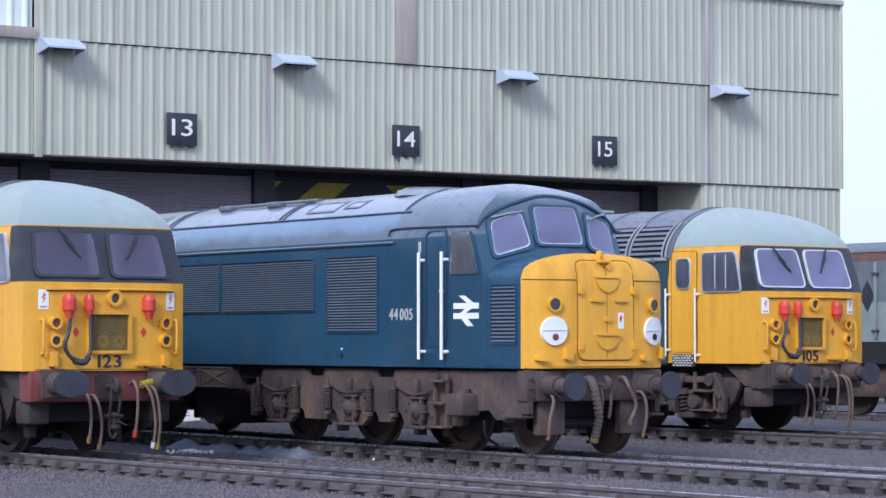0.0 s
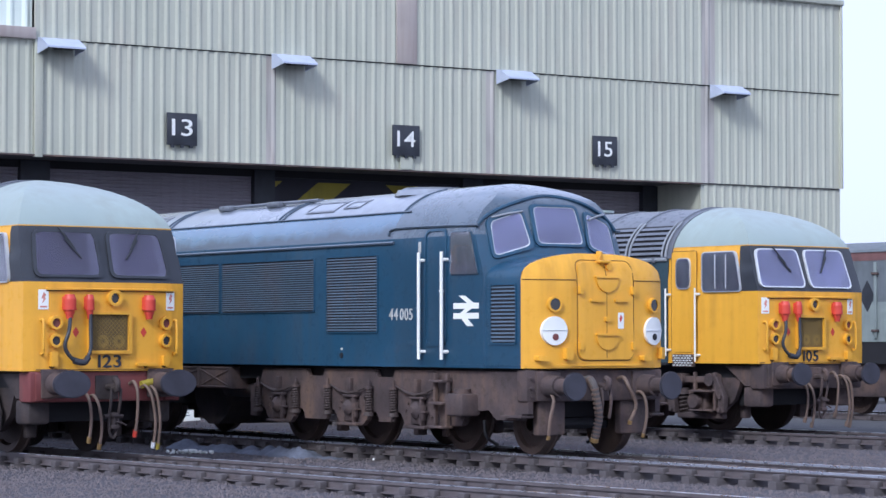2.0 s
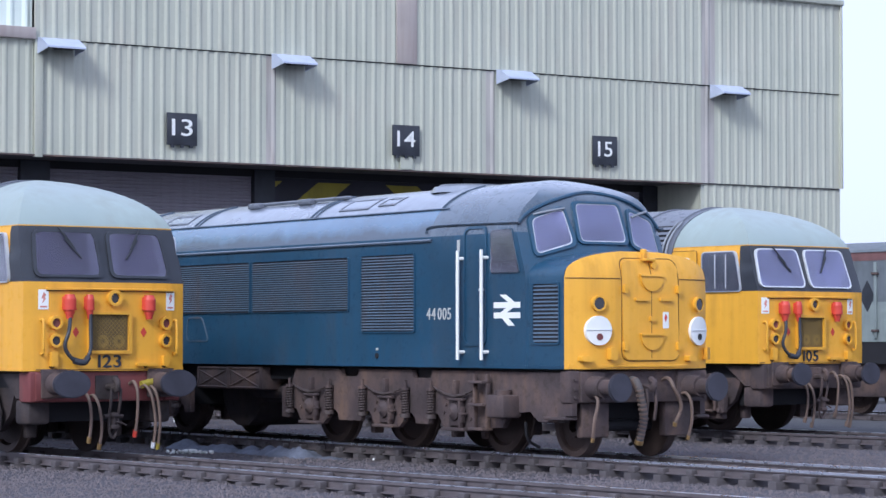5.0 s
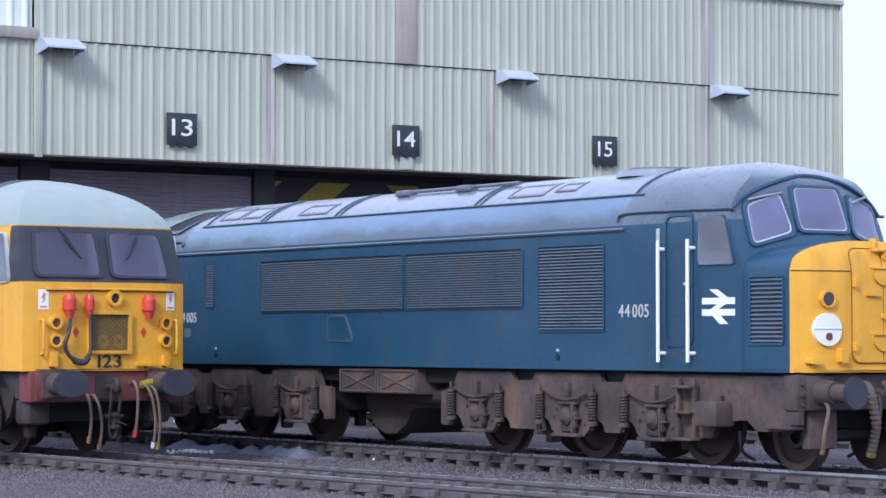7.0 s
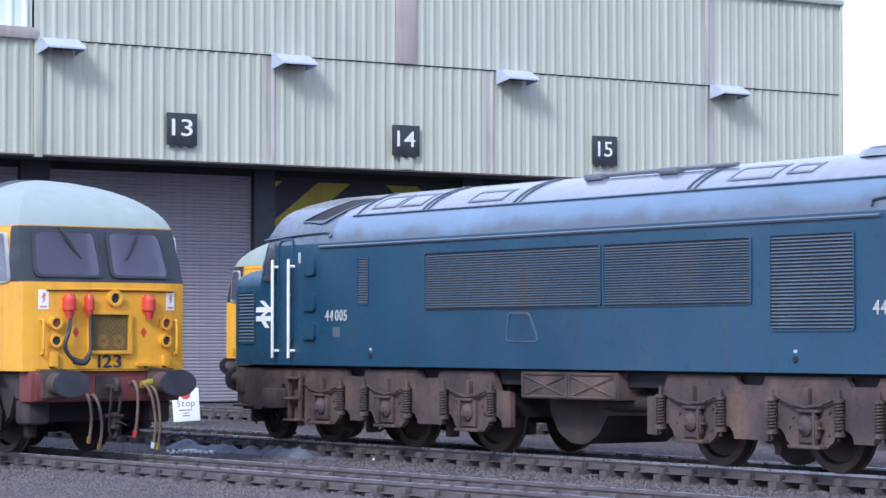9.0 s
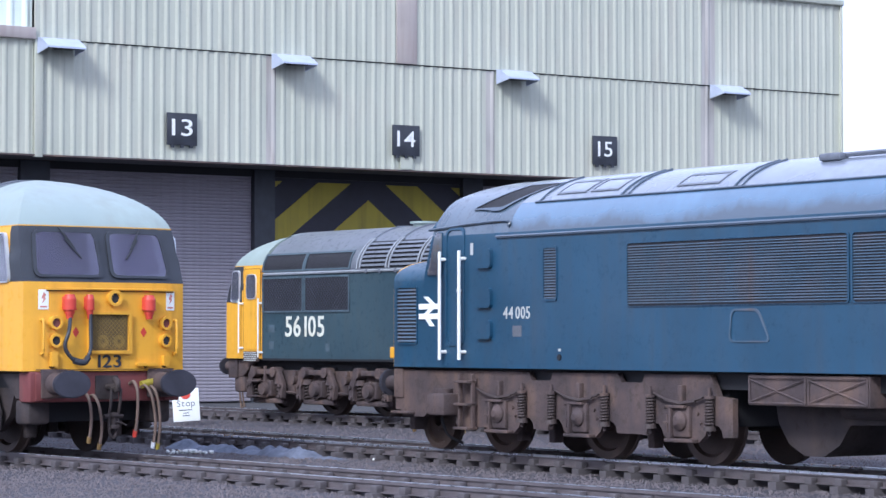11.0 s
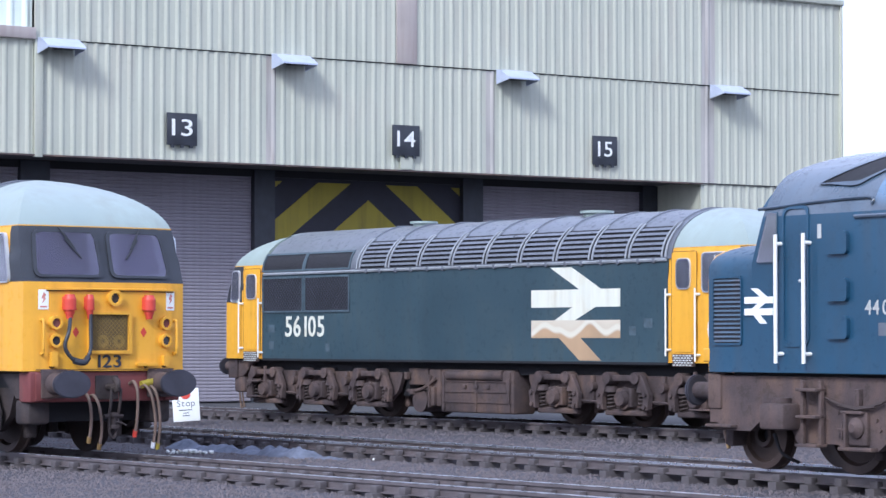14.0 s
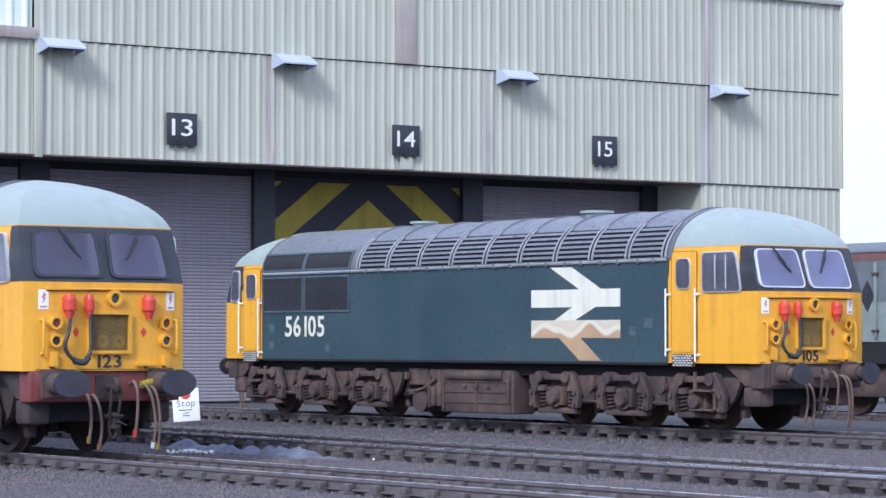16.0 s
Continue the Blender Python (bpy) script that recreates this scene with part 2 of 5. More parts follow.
def dense(outline, step=0.07):
    """The same outline with more points along its long edges."""
    out = []
    for p, q in zip(outline, outline[1:] + outline[:1]):
        n = max(1, int(math.dist(p, q) / step))
        out += [(p[0] + (q[0] - p[0]) * k / n, p[1] + (q[1] - p[1]) * k / n) for k in range(n)]
    return out


def sheet(bm, u0, u1, v0, v1, mp, d, under=-0.03, n=10):
    """A thin sheet that follows a curved side, divided up its height."""
    vs = [v0 + (v1 - v0) * k / n for k in range(n + 1)]
    top = [[bm.verts.new(mp(u, v, d)) for v in vs] for u in (u0, u1)]
    low = [[bm.verts.new(mp(u, v, under)) for v in vs] for u in (u0, u1)]
    for k in range(n):
        bm.faces.new((top[0][k], top[1][k], top[1][k + 1], top[0][k + 1]))
        for i in (0, 1):
            bm.faces.new((top[i][k], top[i][k + 1], low[i][k + 1], low[i][k]))
    for k in (0, n):
        bm.faces.new((top[0][k], top[1][k], low[1][k], low[0][k]))
    return bm


def curved_frame(u0, u1, v0, v1, w, mp, d):
    """A flat-sided frame that follows a curved side."""
    bm = bmesh.new()
    sheet(bm, u0, u1, v0, v0 + w, mp, d, n=2)
    sheet(bm, u0, u1, v1 - w, v1, mp, d, n=2)
    sheet(bm, u0, u0 + w, v0 + w, v1 - w, mp, d)
    sheet(bm, u1 - w, u1, v0 + w, v1 - w, mp, d)
    return bm


def band(bm, outer, inner, mp, d, under=-0.02):
    """A raised ring between two outlines of the same count."""
    rings = [[bm.verts.new(mp(*p, h)) for p in o] for o, h in ((outer, under), (outer, d), (inner, d), (inner, under))]
    for i in range(4):
        a, b = rings[i], rings[(i + 1) % 4]
        for k in range(len(a)):
            bm.faces.new((a[k - 1], a[k], b[k], b[k - 1]))
    return bm


def line_on(bm, mp, pts, r, h=0.002, closed=False, step=0.08):
    """A thin raised line that follows a surface."""
    path = []
    ends = list(zip(pts, pts[1:] + (pts[:1] if closed else [])))
    for a, b in (ends if closed else ends[:len(pts) - 1]):
        n = max(1, int(math.dist(a, b) / step))
        path += [mp(a[0] + (b[0] - a[0]) * k / n, a[1] + (b[1] - a[1]) * k / n, h) for k in range(n)]
    path.append(mp(*(pts[0] if closed else pts[-1]), h))
    return tube(bm, path, r, 5, 1)


def hull(bm, levels, wide, front, rear, n=10):
    """A body built of level rings: wide(z) is the half width, front(z, y) and rear(z, y) close the ends."""
    last = None
    for z in levels:
        w = wide(z)
        ys = [w * (2 * k / n - 1) for k in range(n + 1)]
        pts = [(front(z, y), y, z) for y in ys] + [(rear(z, y), y, z) for y in reversed(ys)]
        ring = [bm.verts.new(p) for p in pts]
        if last:
            for k in range(len(ring)):
                bm.faces.new((last[k - 1], last[k], ring[k], ring[k - 1]))
        else:
            bm.faces.new(ring)
        last = ring
    bm.faces.new(last)
    return bm


def arm_plate(outline, y0, y1, bevel=0.015):
    bm = bmesh.new()
    p, q = [[bm.verts.new((x, y, z)) for x, z in outline] for y in (y0, y1)]
    bm.faces.new(p)
    bm.faces.new(q)
    for i in range(len(outline)):
        bm.faces.new((p[i - 1], p[i], q[i], q[i - 1]))
    bmesh.ops.recalc_face_normals(bm, faces=bm.faces)
    bmesh.ops.bevel(bm, geom=bm.edges[:], offset=bevel, segments=1, affect="EDGES")
    return bm


def words(name, text, size, m, material, parent, label="", thick=0.006, span=None, bold=0.0, gap=0.1):
    """Lettering, one part for each character, set out over a given width."""
    glyphs, x = [], 0.0
    for ch in text:
        if ch == " ":
            x += 0.15 * size
            continue
        cu = bpy.data.curves.new(name, "FONT")
        cu.body, cu.size, cu.extrude, cu.resolution_u, cu.offset = ch, size, thick, 3, bold
        cu.align_y = "CENTER"
        ob = bpy.data.objects.new(name, cu)
        scene.collection.objects.link(ob)
        me = bpy.data.meshes.new_from_object(ob)
        bpy.data.objects.remove(ob)
        bm = bmesh.new()
        bm.from_mesh(me)
        bmesh.ops.remove_doubles(bm, verts=bm.verts, dist=1e-5)
        bm.to_mesh(me)
        bm.free()
        lo, hi = min(v.co.x for v in me.vertices), max(v.co.x for v in me.vertices)
        glyphs.append((me, x - lo))
        x += hi - lo + gap * size
    x -= gap * size
    k = span / x if span else 1.0
    for me, at in glyphs:
        me.transform(Matrix.Diagonal((k, 1, 1, 1)) @ Matrix.Translation((at - x / 2, 0, 0)))
        me.materials.append(M[material])
        o = new(name, me)
        o.parent = parent
        o.matrix_basis = m
        if label:
            o["label"] = label


def end_text(x, y, z):
    return pose(x, y, z, 90, 0, 90)


ARROW = ([(0, .57), (1, .57), (1, .76), (0, .76)], [(.22, 1), (.46, 1), (.79, .76), (.55, .76)], [(.73, .57), (.47, .57), (.27, .43), (.50, .43)],
         [(0, .24), (1, .24), (1, .43), (0, .43)], [(.32, .24), (.56, .24), (.79, 0), (.55, 0)])


def arrow_shape(bm, mp, u0, u1, v0, v1, pieces=ARROW, d=0.008):
    """The two-way arrow: two level bars joined by slanting strokes."""
    for poly in pieces:
        plate(bm, [(u0 + u * (u1 - u0), v0 + v * (v1 - v0)) for u, v in poly], mp, d)
    return bm


# ---- ground and tracks ----
GROUND = -0.255


def ground_height(x, y):
    return GROUND + 0.02 * noise.noise(Vector((x * 0.5, y * 0.5, 0))) + 0.012 * noise.noise(Vector((x * 2.3, y * 2.3, 4)))


def make_ground():
    bm = bmesh.new()
    xs = [-3000, -600, -120, -60] + [-40 + 0.5 * i for i in range(141)] + [50, 120, 600, 3000]
    ys = [-3000, -600, -120, -40] + [-26 + 0.5 * i for i in range(133)] + [60, 120, 600, 3000]
    grid = [[bm.verts.new((x, y, ground_height(x, y))) for y in ys] for x in xs]
    for i in range(len(xs) - 1):
        for j in range(len(ys) - 1):
            bm.faces.new((grid[i][j], grid[i + 1][j], grid[i + 1][j + 1], grid[i][j + 1]))
    tagged(part("ground", bm, "ballast", smooth=180), "dark grey-brown cinder and ballast yard ground", "ground", kind="structure")


def rail_mesh(bm, x0, x1, y):
    for a, b, lo, hi in ((0.07, 0.07, -0.155, -0.135), (0.012, 0.012, -0.135, -0.045), (0.038, 0.038, -0.045, -0.004)):
        bx(bm, x0, x1, y - a, y + b, lo, hi)


def make_track(name, m, x0, x1, label, polished=0.004):
    t = empty(name, m, label=label, category="railway track", kind="structure")
    for y in (-0.665, 0.665):
        bm = bmesh.new()
        rail_mesh(bm, x0, x1, y)
        r = part("rail", bm, "rail", t, "rust-brown steel rail")
        part("rail_head", bx(bmesh.new(), x0, x1, y - 0.0385, y + 0.0385, -polished, 0.002), "railtop", r, "polished running surface")
    bm = bmesh.new()
    bx(bm, -0.08, 0.08, -0.86, 0.86, -0.30, -0.155, 0.006)
    for y in (-0.665, 0.665):
        for s in (-1, 1):
            bx(bm, -0.07, 0.07, y + s * 0.02, y + s * 0.13, -0.157, -0.06, 0.015)
    first = part("sleeper", bm, "sleeper", t)
    rnd = random.Random(len(label))
    k, x = 0, x0 + 0.3
    while x < x1 - 0.2:
        mm = pose(x + rnd.uniform(-0.02, 0.02), rnd.uniform(-0.03, 0.03), rnd.uniform(-0.012, 0.004), 0, 0, rnd.uniform(-0.8, 0.8))
        if k == 0:
            first.matrix_basis = mm
        else:
            again(first, t, mm)
        k, x = k + 1, x + 0.6
    return t


def make_stones():
    rnd = random.Random(4)
    verts, faces = [], []
    for i in range(170000):
        x, y = rnd.uniform(-18, 28), rnd.uniform(-11, 11)
        dx, dy = x - EYE[0], y - EYE[1]
        if rnd.random() > min(1.0, (38 / math.hypot(dx, dy)) ** 3):
            continue
        s = rnd.uniform(0.010, 0.027) * (1.5 if rnd.random() < 0.06 else 1)
        z = ground_height(x, y)
        b = len(verts)
        a = rnd.uniform(0, 6.3)
        for k in range(4):
            r = s * rnd.uniform(0.7, 1.3)
            verts.append((x + r * math.cos(a + k * 1.57), y + r * math.sin(a + k * 1.57), z - 0.01 + rnd.uniform(0, s * 0.7)))
        verts.append((x + rnd.uniform(-s, s) * 0.3, y + rnd.uniform(-s, s) * 0.3, z + s * rnd.uniform(0.7, 1.2)))
        faces += [(b + k, b + (k + 1) % 4, b + 4) for k in range(4)]
    me = bpy.data.meshes.new("ballast_stones")
    me.from_pydata(verts, [], faces)
    me.materials.append(M["stone"])
    tagged(new("ballast_stones", me), "loose grey and brown ballast chippings", "gravel", kind="stuff")


# ---- the shed ----
XF, AF = -24.19, -1.586
SHED = pose(XF, 0, 0, 0, 0, AF)   # local x out of the front, y along it
Y0, Y1, YC, YJ = -14.0, 36.15, 6.77, 30.2
ZB, ZS, ZT, REC = 6.82, 10.0, 13.02, 2.4


def corrugated(y0, y1, z0, z1, x, pitch=0.345, deep=0.03, lean=0.0):
    """A trapezoid-ribbed sheet with a back, standing in the y-z plane."""
    bm = bmesh.new()
    prof, y = [], y0
    while y < y1 - 1e-6:
        for f, h in ((0.0, 0), (0.46, 0), (0.66, 1), (0.80, 1)):
            if y + f * pitch < y1:
                prof.append((y + f * pitch, h * deep))
        y += pitch
    prof.append((y1, 0))
    cols = [[bm.verts.new((x + h + lean * (z1 - z), yy, z)) for yy, h in prof] for z in (z0, z1)]
    back = [[bm.verts.new((x - 0.05, yy, z)) for yy in (y0, y1)] for z in (z0, z1)]
    for k in range(len(prof) - 1):
        bm.faces.new((cols[0][k], cols[0][k + 1], cols[1][k + 1], cols[1][k]))
    bm.faces.new((back[0][0], back[1][0], back[1][1], back[0][1]))
    for i in (0, 1):
        bm.faces.new(cols[i] + [back[i][1], back[i][0]])
    bm.faces.new((cols[0][0], cols[1][0], back[1][0], back[0][0]))
    bm.faces.new((cols[0][-1], cols[1][-1], back[1][1], back[0][1]))
    return bm


def make_shed():
    s = empty("wall_front", SHED, label="ribbed pale grey steel cladding front of a depot shed", category="wall", kind="structure")
    # upper tier, proud of the fascia tier below it
    for a, b in ((YC, 18.48), (19.2, 30.2), (30.75, Y1)):
        part("cladding_panel", corrugated(a, b, ZS + 0.02, ZT, 0.05), "cladding", s, smooth=0)
    for a, b in ((Y0, YC - 0.02), (YC + 0.25, 14.06), (14.38, 18.48), (19.2, 21.76), (22.08, 30.2), (30.75, Y1)):
        part("cladding_panel", corrugated(a, b, ZB, ZS - 0.01, 0.0), "cladding", s, smooth=0)
    part("cladding_panel", corrugated(30.2, 30.75, ZS + 0.02, ZT, 0.05), "cladding_stained", s, "rust-streaked cladding strip", smooth=0)
    part("cladding_panel", corrugated(30.2, 30.75, ZB, ZS - 0.01, 0.0), "cladding_stained", s, "rust-streaked cladding strip", smooth=0)
    for a, b in ((14.06, 14.38), (21.76, 22.08)):
        part("cladding_panel", corrugated(a, b, ZB, ZS - 0.01, 0.0), "cladding_stained", s, "rust-streaked cladding strip", smooth=0)
    part("cladding_panel", corrugated(18.48, 19.2, ZB, ZS - 0.01, -0.005), "cladding", s, smooth=0)
    part("cladding_panel", corrugated(YJ, Y1 + 0.07, -0.3, ZB - 0.03, -0.03), "cladding", s, smooth=0)
    part("flashing_strip", bx(bmesh.new(), -0.05, 0.10, 18.48, 19.2, ZS + 0.02, ZT, 0.01), "rusty", s, "rust-stained vertical flashing")
    part("corner_trim", bx(bmesh.new(), -0.05, 0.09, YC, YC + 0.24, ZB - 0.08, ZS + 0.05, 0.01), "cladding", s, "pale corner trim")
    part("edge_trim", bx(bmesh.new(), -0.3, 0.13, Y1, Y1 + 0.09, ZB, ZT, 0.01), "cladding", s, "pale edge trim")
    # dark strip at the tier joint paints the shadow line under the upper sheet
    part("seam_flashing", bx(bmesh.new(), -0.05, 0.018, YC, Y1, ZS - 0.012, ZS + 0.022), "dark", s, "joint between cladding tiers, its shadow line made a dark strip")
    part("seam_flashing", bx(bmesh.new(), -0.07, 0.03, YJ, Y1, ZB - 0.03, ZB), "dark", s)
    part("drip_edge", bx(bmesh.new(), -0.06, 0.085, Y0, YJ, ZB - 0.05, ZB - 0.002), "frame", s, "dark brown lower edge of the fascia")
    part("coping", bx(bmesh.new(), -0.3, 0.16, Y0, YC - 0.002, ZS - 0.02, ZS + 0.30, 0.02), "rusty", s, "brown-grey coping")
    part("coping", bx(bmesh.new(), -0.5, 0.2, YC, Y1 + 0.1, ZT, ZT + 0.18, 0.02), "cladding", s)
    part("cladding_panel", corrugated(Y0, YC - 0.001, ZS + 0.30, 16.0, -0.14, 0.45, 0.05), "cladding_white", s, "translucent white sheeting", smooth=0)
    part("patch", bx(bmesh.new(), 0.06, 0.085, 18.62, 19.05, 6.84, 7.2), "cladding", s, "pale repair patch")
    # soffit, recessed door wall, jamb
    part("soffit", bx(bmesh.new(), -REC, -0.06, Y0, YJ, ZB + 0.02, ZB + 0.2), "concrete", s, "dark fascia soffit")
    part("jamb", bx(bmesh.new(), -REC, -0.11, YJ, YJ + 0.25, -0.3, ZB), "cladding", s, "pale jamb beside the opening")
    xd = -REC
    part("lintel", bx(bmesh.new(), xd - 0.3, xd, Y0, YJ, ZB - 0.2, ZB + 0.02), "dark", s)
    for a, b in ((Y0, 1.8), (7.4, 8.3), (14.95, 15.65), (22.45, 23.2), (29.6, YJ)):
        part("door_post", bx(bmesh.new(), xd - 0.3, xd + 0.1, a, b, -0.3, ZB), "black", s, "black steel door post")
    # side and back walls, roof
    part("wall_side", bx(bmesh.new(), -45, -0.31, Y1 - 0.2, Y1 + 0.05, -0.3, ZT), "cladding", s)
    part("wall_back", bx(bmesh.new(), -45.3, -45, Y0, Y1, -0.3, ZT), "cladding", s)
    part("shed_roof", bx(bmesh.new(), -45, -0.5, Y0, Y1, ZT, ZT + 0.15), "concrete", s)
    for a, b in ((1.8, 7.4), (8.3, 14.95), (23.2, 29.6)):
        d = empty("door_1", SHED, label="grey ribbed roller shutter door, closed", category="roller door", group="shed doors", kind="structure")
        first = None
        for k in range(67):
            z = -0.12 + k * 0.101
            if first is None:
                bm = bmesh.new()
                prof = [(0, 0), (0.022, 0.012), (0.03, 0.035), (0.03, 0.065), (0.022, 0.088), (0, 0.1)]
                v = [[bm.verts.new((px, yy, pz)) for px, pz in prof] for yy in (a, b)]
                for i in range(len(prof) - 1):
                    bm.faces.new((v[0][i], v[0][i + 1], v[1][i + 1], v[1][i]))
                bm.faces.new(v[0])
                bm.faces.new(v[1])
                bm.faces.new((v[0][0], v[1][0], v[1][-1], v[0][-1]))
                first = part("slat", bm, "shutter", d)
                first.matrix_basis = pose(xd - 0.15, 0, z)
            else:
                again(first, d, pose(xd - 0.15, 0, z))
    d = empty("door_2", SHED, label="black shed door with faded yellow hazard chevrons", category="shed door", group="shed doors", kind="structure")
    part("door_leaf", bx(bmesh.new(), xd - 0.3, xd - 0.1, 15.65, 22.45, -0.15, ZB - 0.2), "hazard_k", d)
    mp = lambda u, v, h: Vector((xd - 0.1 + h, u, v))
    yc = 19.05
    for apex in (9.80, 7.92, 6.03, 4.14, 2.25):
        for sgn in (-1, 1):
            # an arm of a chevron falling away from the middle
            pts = []
            for u, v in ((0, apex), (3.38, apex - 3.38 * 0.78), (3.38, apex - 3.38 * 0.78 - 0.9), (0, apex - 0.9)):
                pts.append((yc + sgn * u, v))
            cl = clip_poly(pts, -0.1, ZB - 0.3)
            if len(cl) > 2:
                part("hazard_stripe", plate(bmesh.new(), cl, mp, 0.012), "hazard_y", d, "faded yellow stripe")
    # lamps under hoods along the joint
    for yl in (7.30, 14.76, 22.66, 31.08):
        lamp = empty("wall_lamp", SHED @ pose(0.06, yl + (0.1 if yl < 10 else 0), 9.86), label="pale grey hooded lamp on the shed front", category="wall lamp", group="shed lamps")
        bm = bmesh.new()
        top = [(0.02, 0.18), (0.28, 0.15), (0.74, -0.11), (0.74, -0.16), (0.71, -0.16), (0.71, -0.125), (0.27, 0.12), (0.02, 0.15)]
        a, b = [[bm.verts.new((x, y, z)) for x, z in top] for y in (-0.57, 0.57)]
        for i in range(len(top)):
            bm.faces.new((a[i - 1], a[i], b[i], b[i - 1]))
        bm.faces.new(a)
        bm.faces.new(b)
        hood = part("hood", bm, "lamp_hood", lamp, smooth=0)
        for y in (-0.57, 0.55):
            part("cheek", arm_plate([(0.02, 0.15), (0.27, 0.12), (0.71, -0.125), (0.71, -0.17), (0.02, -0.28)], y, y + 0.02, 0.003), "lamp_hood", hood, "triangular end of the hood")
        part("lamp_body", bx(bmesh.new(), 0.08, 0.50, -0.16, 0.44, -0.13, 0.0, 0.03), "dark", lamp, "dark lamp housing")
        part("glass_cover", bx(bmesh.new(), 0.12, 0.46, -0.12, 0.40, -0.15, -0.132), "lens", lamp)
    for text, yb, wide_n in (("13", 11.27, 0.66), ("14", 18.79, 0.64), ("15", 26.22, 0.56)):
        n = empty("road_number_board", SHED @ pose(0.085, yb, 7.7), label="black square board with white road number " + text, category="sign", group="road number boards")
        part("board", bx(bmesh.new(), 0, 0.05, -0.48, 0.48, -0.46, 0.46, 0.01), "black", n)
        words("numeral", text, 0.68, pose(0.052, 0, 0.02, 90, 0, 90), "white", n, "white painted numeral", span=wide_n, bold=0.002, gap=0.2)
        for yy in (-0.3, 0, 0.3):
            part("bracket", bx(bmesh.new(), -0.01, 0.05, yy - 0.05, yy + 0.05, -0.53, -0.44), "black", n)


def clip_poly(pts, lo, hi):
    for lim, s in ((hi, 1), (lo, -1)):
        out = []
        for i, p in enumerate(pts):
            a = pts[i - 1]
            ia, ip = s * (a[1] - lim) <= 0, s * (p[1] - lim) <= 0
            if ia != ip:
                t = (lim - a[1]) / (p[1] - a[1])
                out.append((a[0] + t * (p[0] - a[0]), lim))
            if ip:
                out.append(p)
        pts = out
    return pts


# ---- locomotives: shared running gear ----
def wheelset(parent, x, r, material="steel"):
    ws = part("wheelset", cy(bmesh.new(), (0, -0.7, 0), (0, 0.7, 0), 0.09, seg=10), "dark", parent)
    ws.matrix_basis = pose(x, 0, r)
    for s in (-1, 1):
        bm = bmesh.new()
        seg = 36
        prof = [(0.10, 0.80), (0.16, 0.80), (0.18, 0.75), (r * 0.74, 0.73), (r * 0.80, 0.785), (r * 0.985, 0.785), (r, 0.76), (r * 1.01, 0.66), (r * 1.055, 0.64), (r * 1.04, 0.61), (r * 0.7, 0.62), (0.1, 0.60)]
        rings = [[bm.verts.new((q * math.cos(2 * math.pi * k / seg), s * y, q * math.sin(2 * math.pi * k / seg))) for k in range(seg)] for q, y in prof]
        for a, b in zip(rings, rings[1:] + rings[:1]):
            for k in range(seg):
                bm.faces.new((a[k - 1], a[k], b[k], b[k - 1]))
        part("wheel", bm, material, ws, "dusty steel wheel with a worn tread")
    return ws


def coil(bm, x, y, z0, z1, r=0.075, turns=6):
    n = turns * 10
    tube(bm, [(x + r * math.cos(2 * math.pi * k / 10), y + r * math.sin(2 * math.pi * k / 10), z0 + (z1 - z0) * k / n) for k in range(n + 1)], 0.02, seg=5, fine=1)
    return bm


# ---- blue locomotive with noses ----
def w44(z):
    if z <= 3.2:
        return 1.355
    return max(0.05, 1.355 * max(0.0, 1 - ((z - 3.2) / 0.95) ** 2.1) ** 0.55)


def x44(z, y):
    x = 8.98 - 0.30 * (abs(y) / 1.355) ** 2.2
    if z > 2.70:
        x -= (z - 2.70) * 0.36
    if z > 3.80:
        x -= ((z - 3.80) / 0.25) ** 2 * 0.42
    return x


def nose_w(z):
    return 1.325 if z <= 2.62 else max(0.04, 1.325 * max(0.0, 1 - ((z - 2.62) / 0.39) ** 2.4) ** 0.5)


def nose_x(z, y):
    x = 9.78 - 0.20 * (abs(y) / 1.325) ** 5
    if z > 2.5:
        x -= 0.16 * ((z - 2.5) / 0.5) ** 2
    return x


def louvre(parent, s, x0, x1, z0, z1, mp, n, depth=0.0, material="blue"):
    """A framed grille: dark well, raised frame, level slats."""
    o = rrect(x0, x1, z0, z1, 0.05)
    g = part("grille", plate(bmesh.new(), shrink(o, 0.02), mp, 0.004), "mesh", parent, "dark louvred grille")
    part("grille_frame", band(bmesh.new(), o, shrink(o, 0.028), mp, 0.022), material, g, "raised body-colour frame")
    first = None
    for k in range(n):
        z = z0 + 0.03 + (z1 - z0 - 0.06) * (k + 0.5) / n
        h = (z1 - z0) / n * 0.21
        bm = bmesh.new()
        a = [bm.verts.new(mp(x, z + dz, dh)) for x, dz, dh in ((x0 + 0.02, -h, 0.020), (x1 - 0.02, -h, 0.020), (x1 - 0.02, h, 0.006), (x0 + 0.02, h, 0.006))]
        b = [bm.verts.new(mp(x, z + dz, dh)) for x, dz, dh in ((x0 + 0.02, -h * 1.2, 0.014), (x1 - 0.02, -h * 1.2, 0.014), (x1 - 0.02, h * 0.7, 0.001), (x0 + 0.02, h * 0.7, 0.001))]
        bm.faces.new(a)
        bm.faces.new(b[::-1])
        for i in range(4):
            bm.faces.new((a[i - 1], a[i], b[i], b[i - 1]))
        part("slat", bm, "slat_" + material, g, smooth=0)


def window(parent, name, outline, mp, frame_mat, wide=0.05, high=0.03, lining="interior"):
    w = part(name, plate(bmesh.new(), shrink(outline, wide * 0.4), mp, 0.036, 0.026), "glass", parent, "tinted glass pane")
    # on windscreens the lining colour stands in for reflected sky
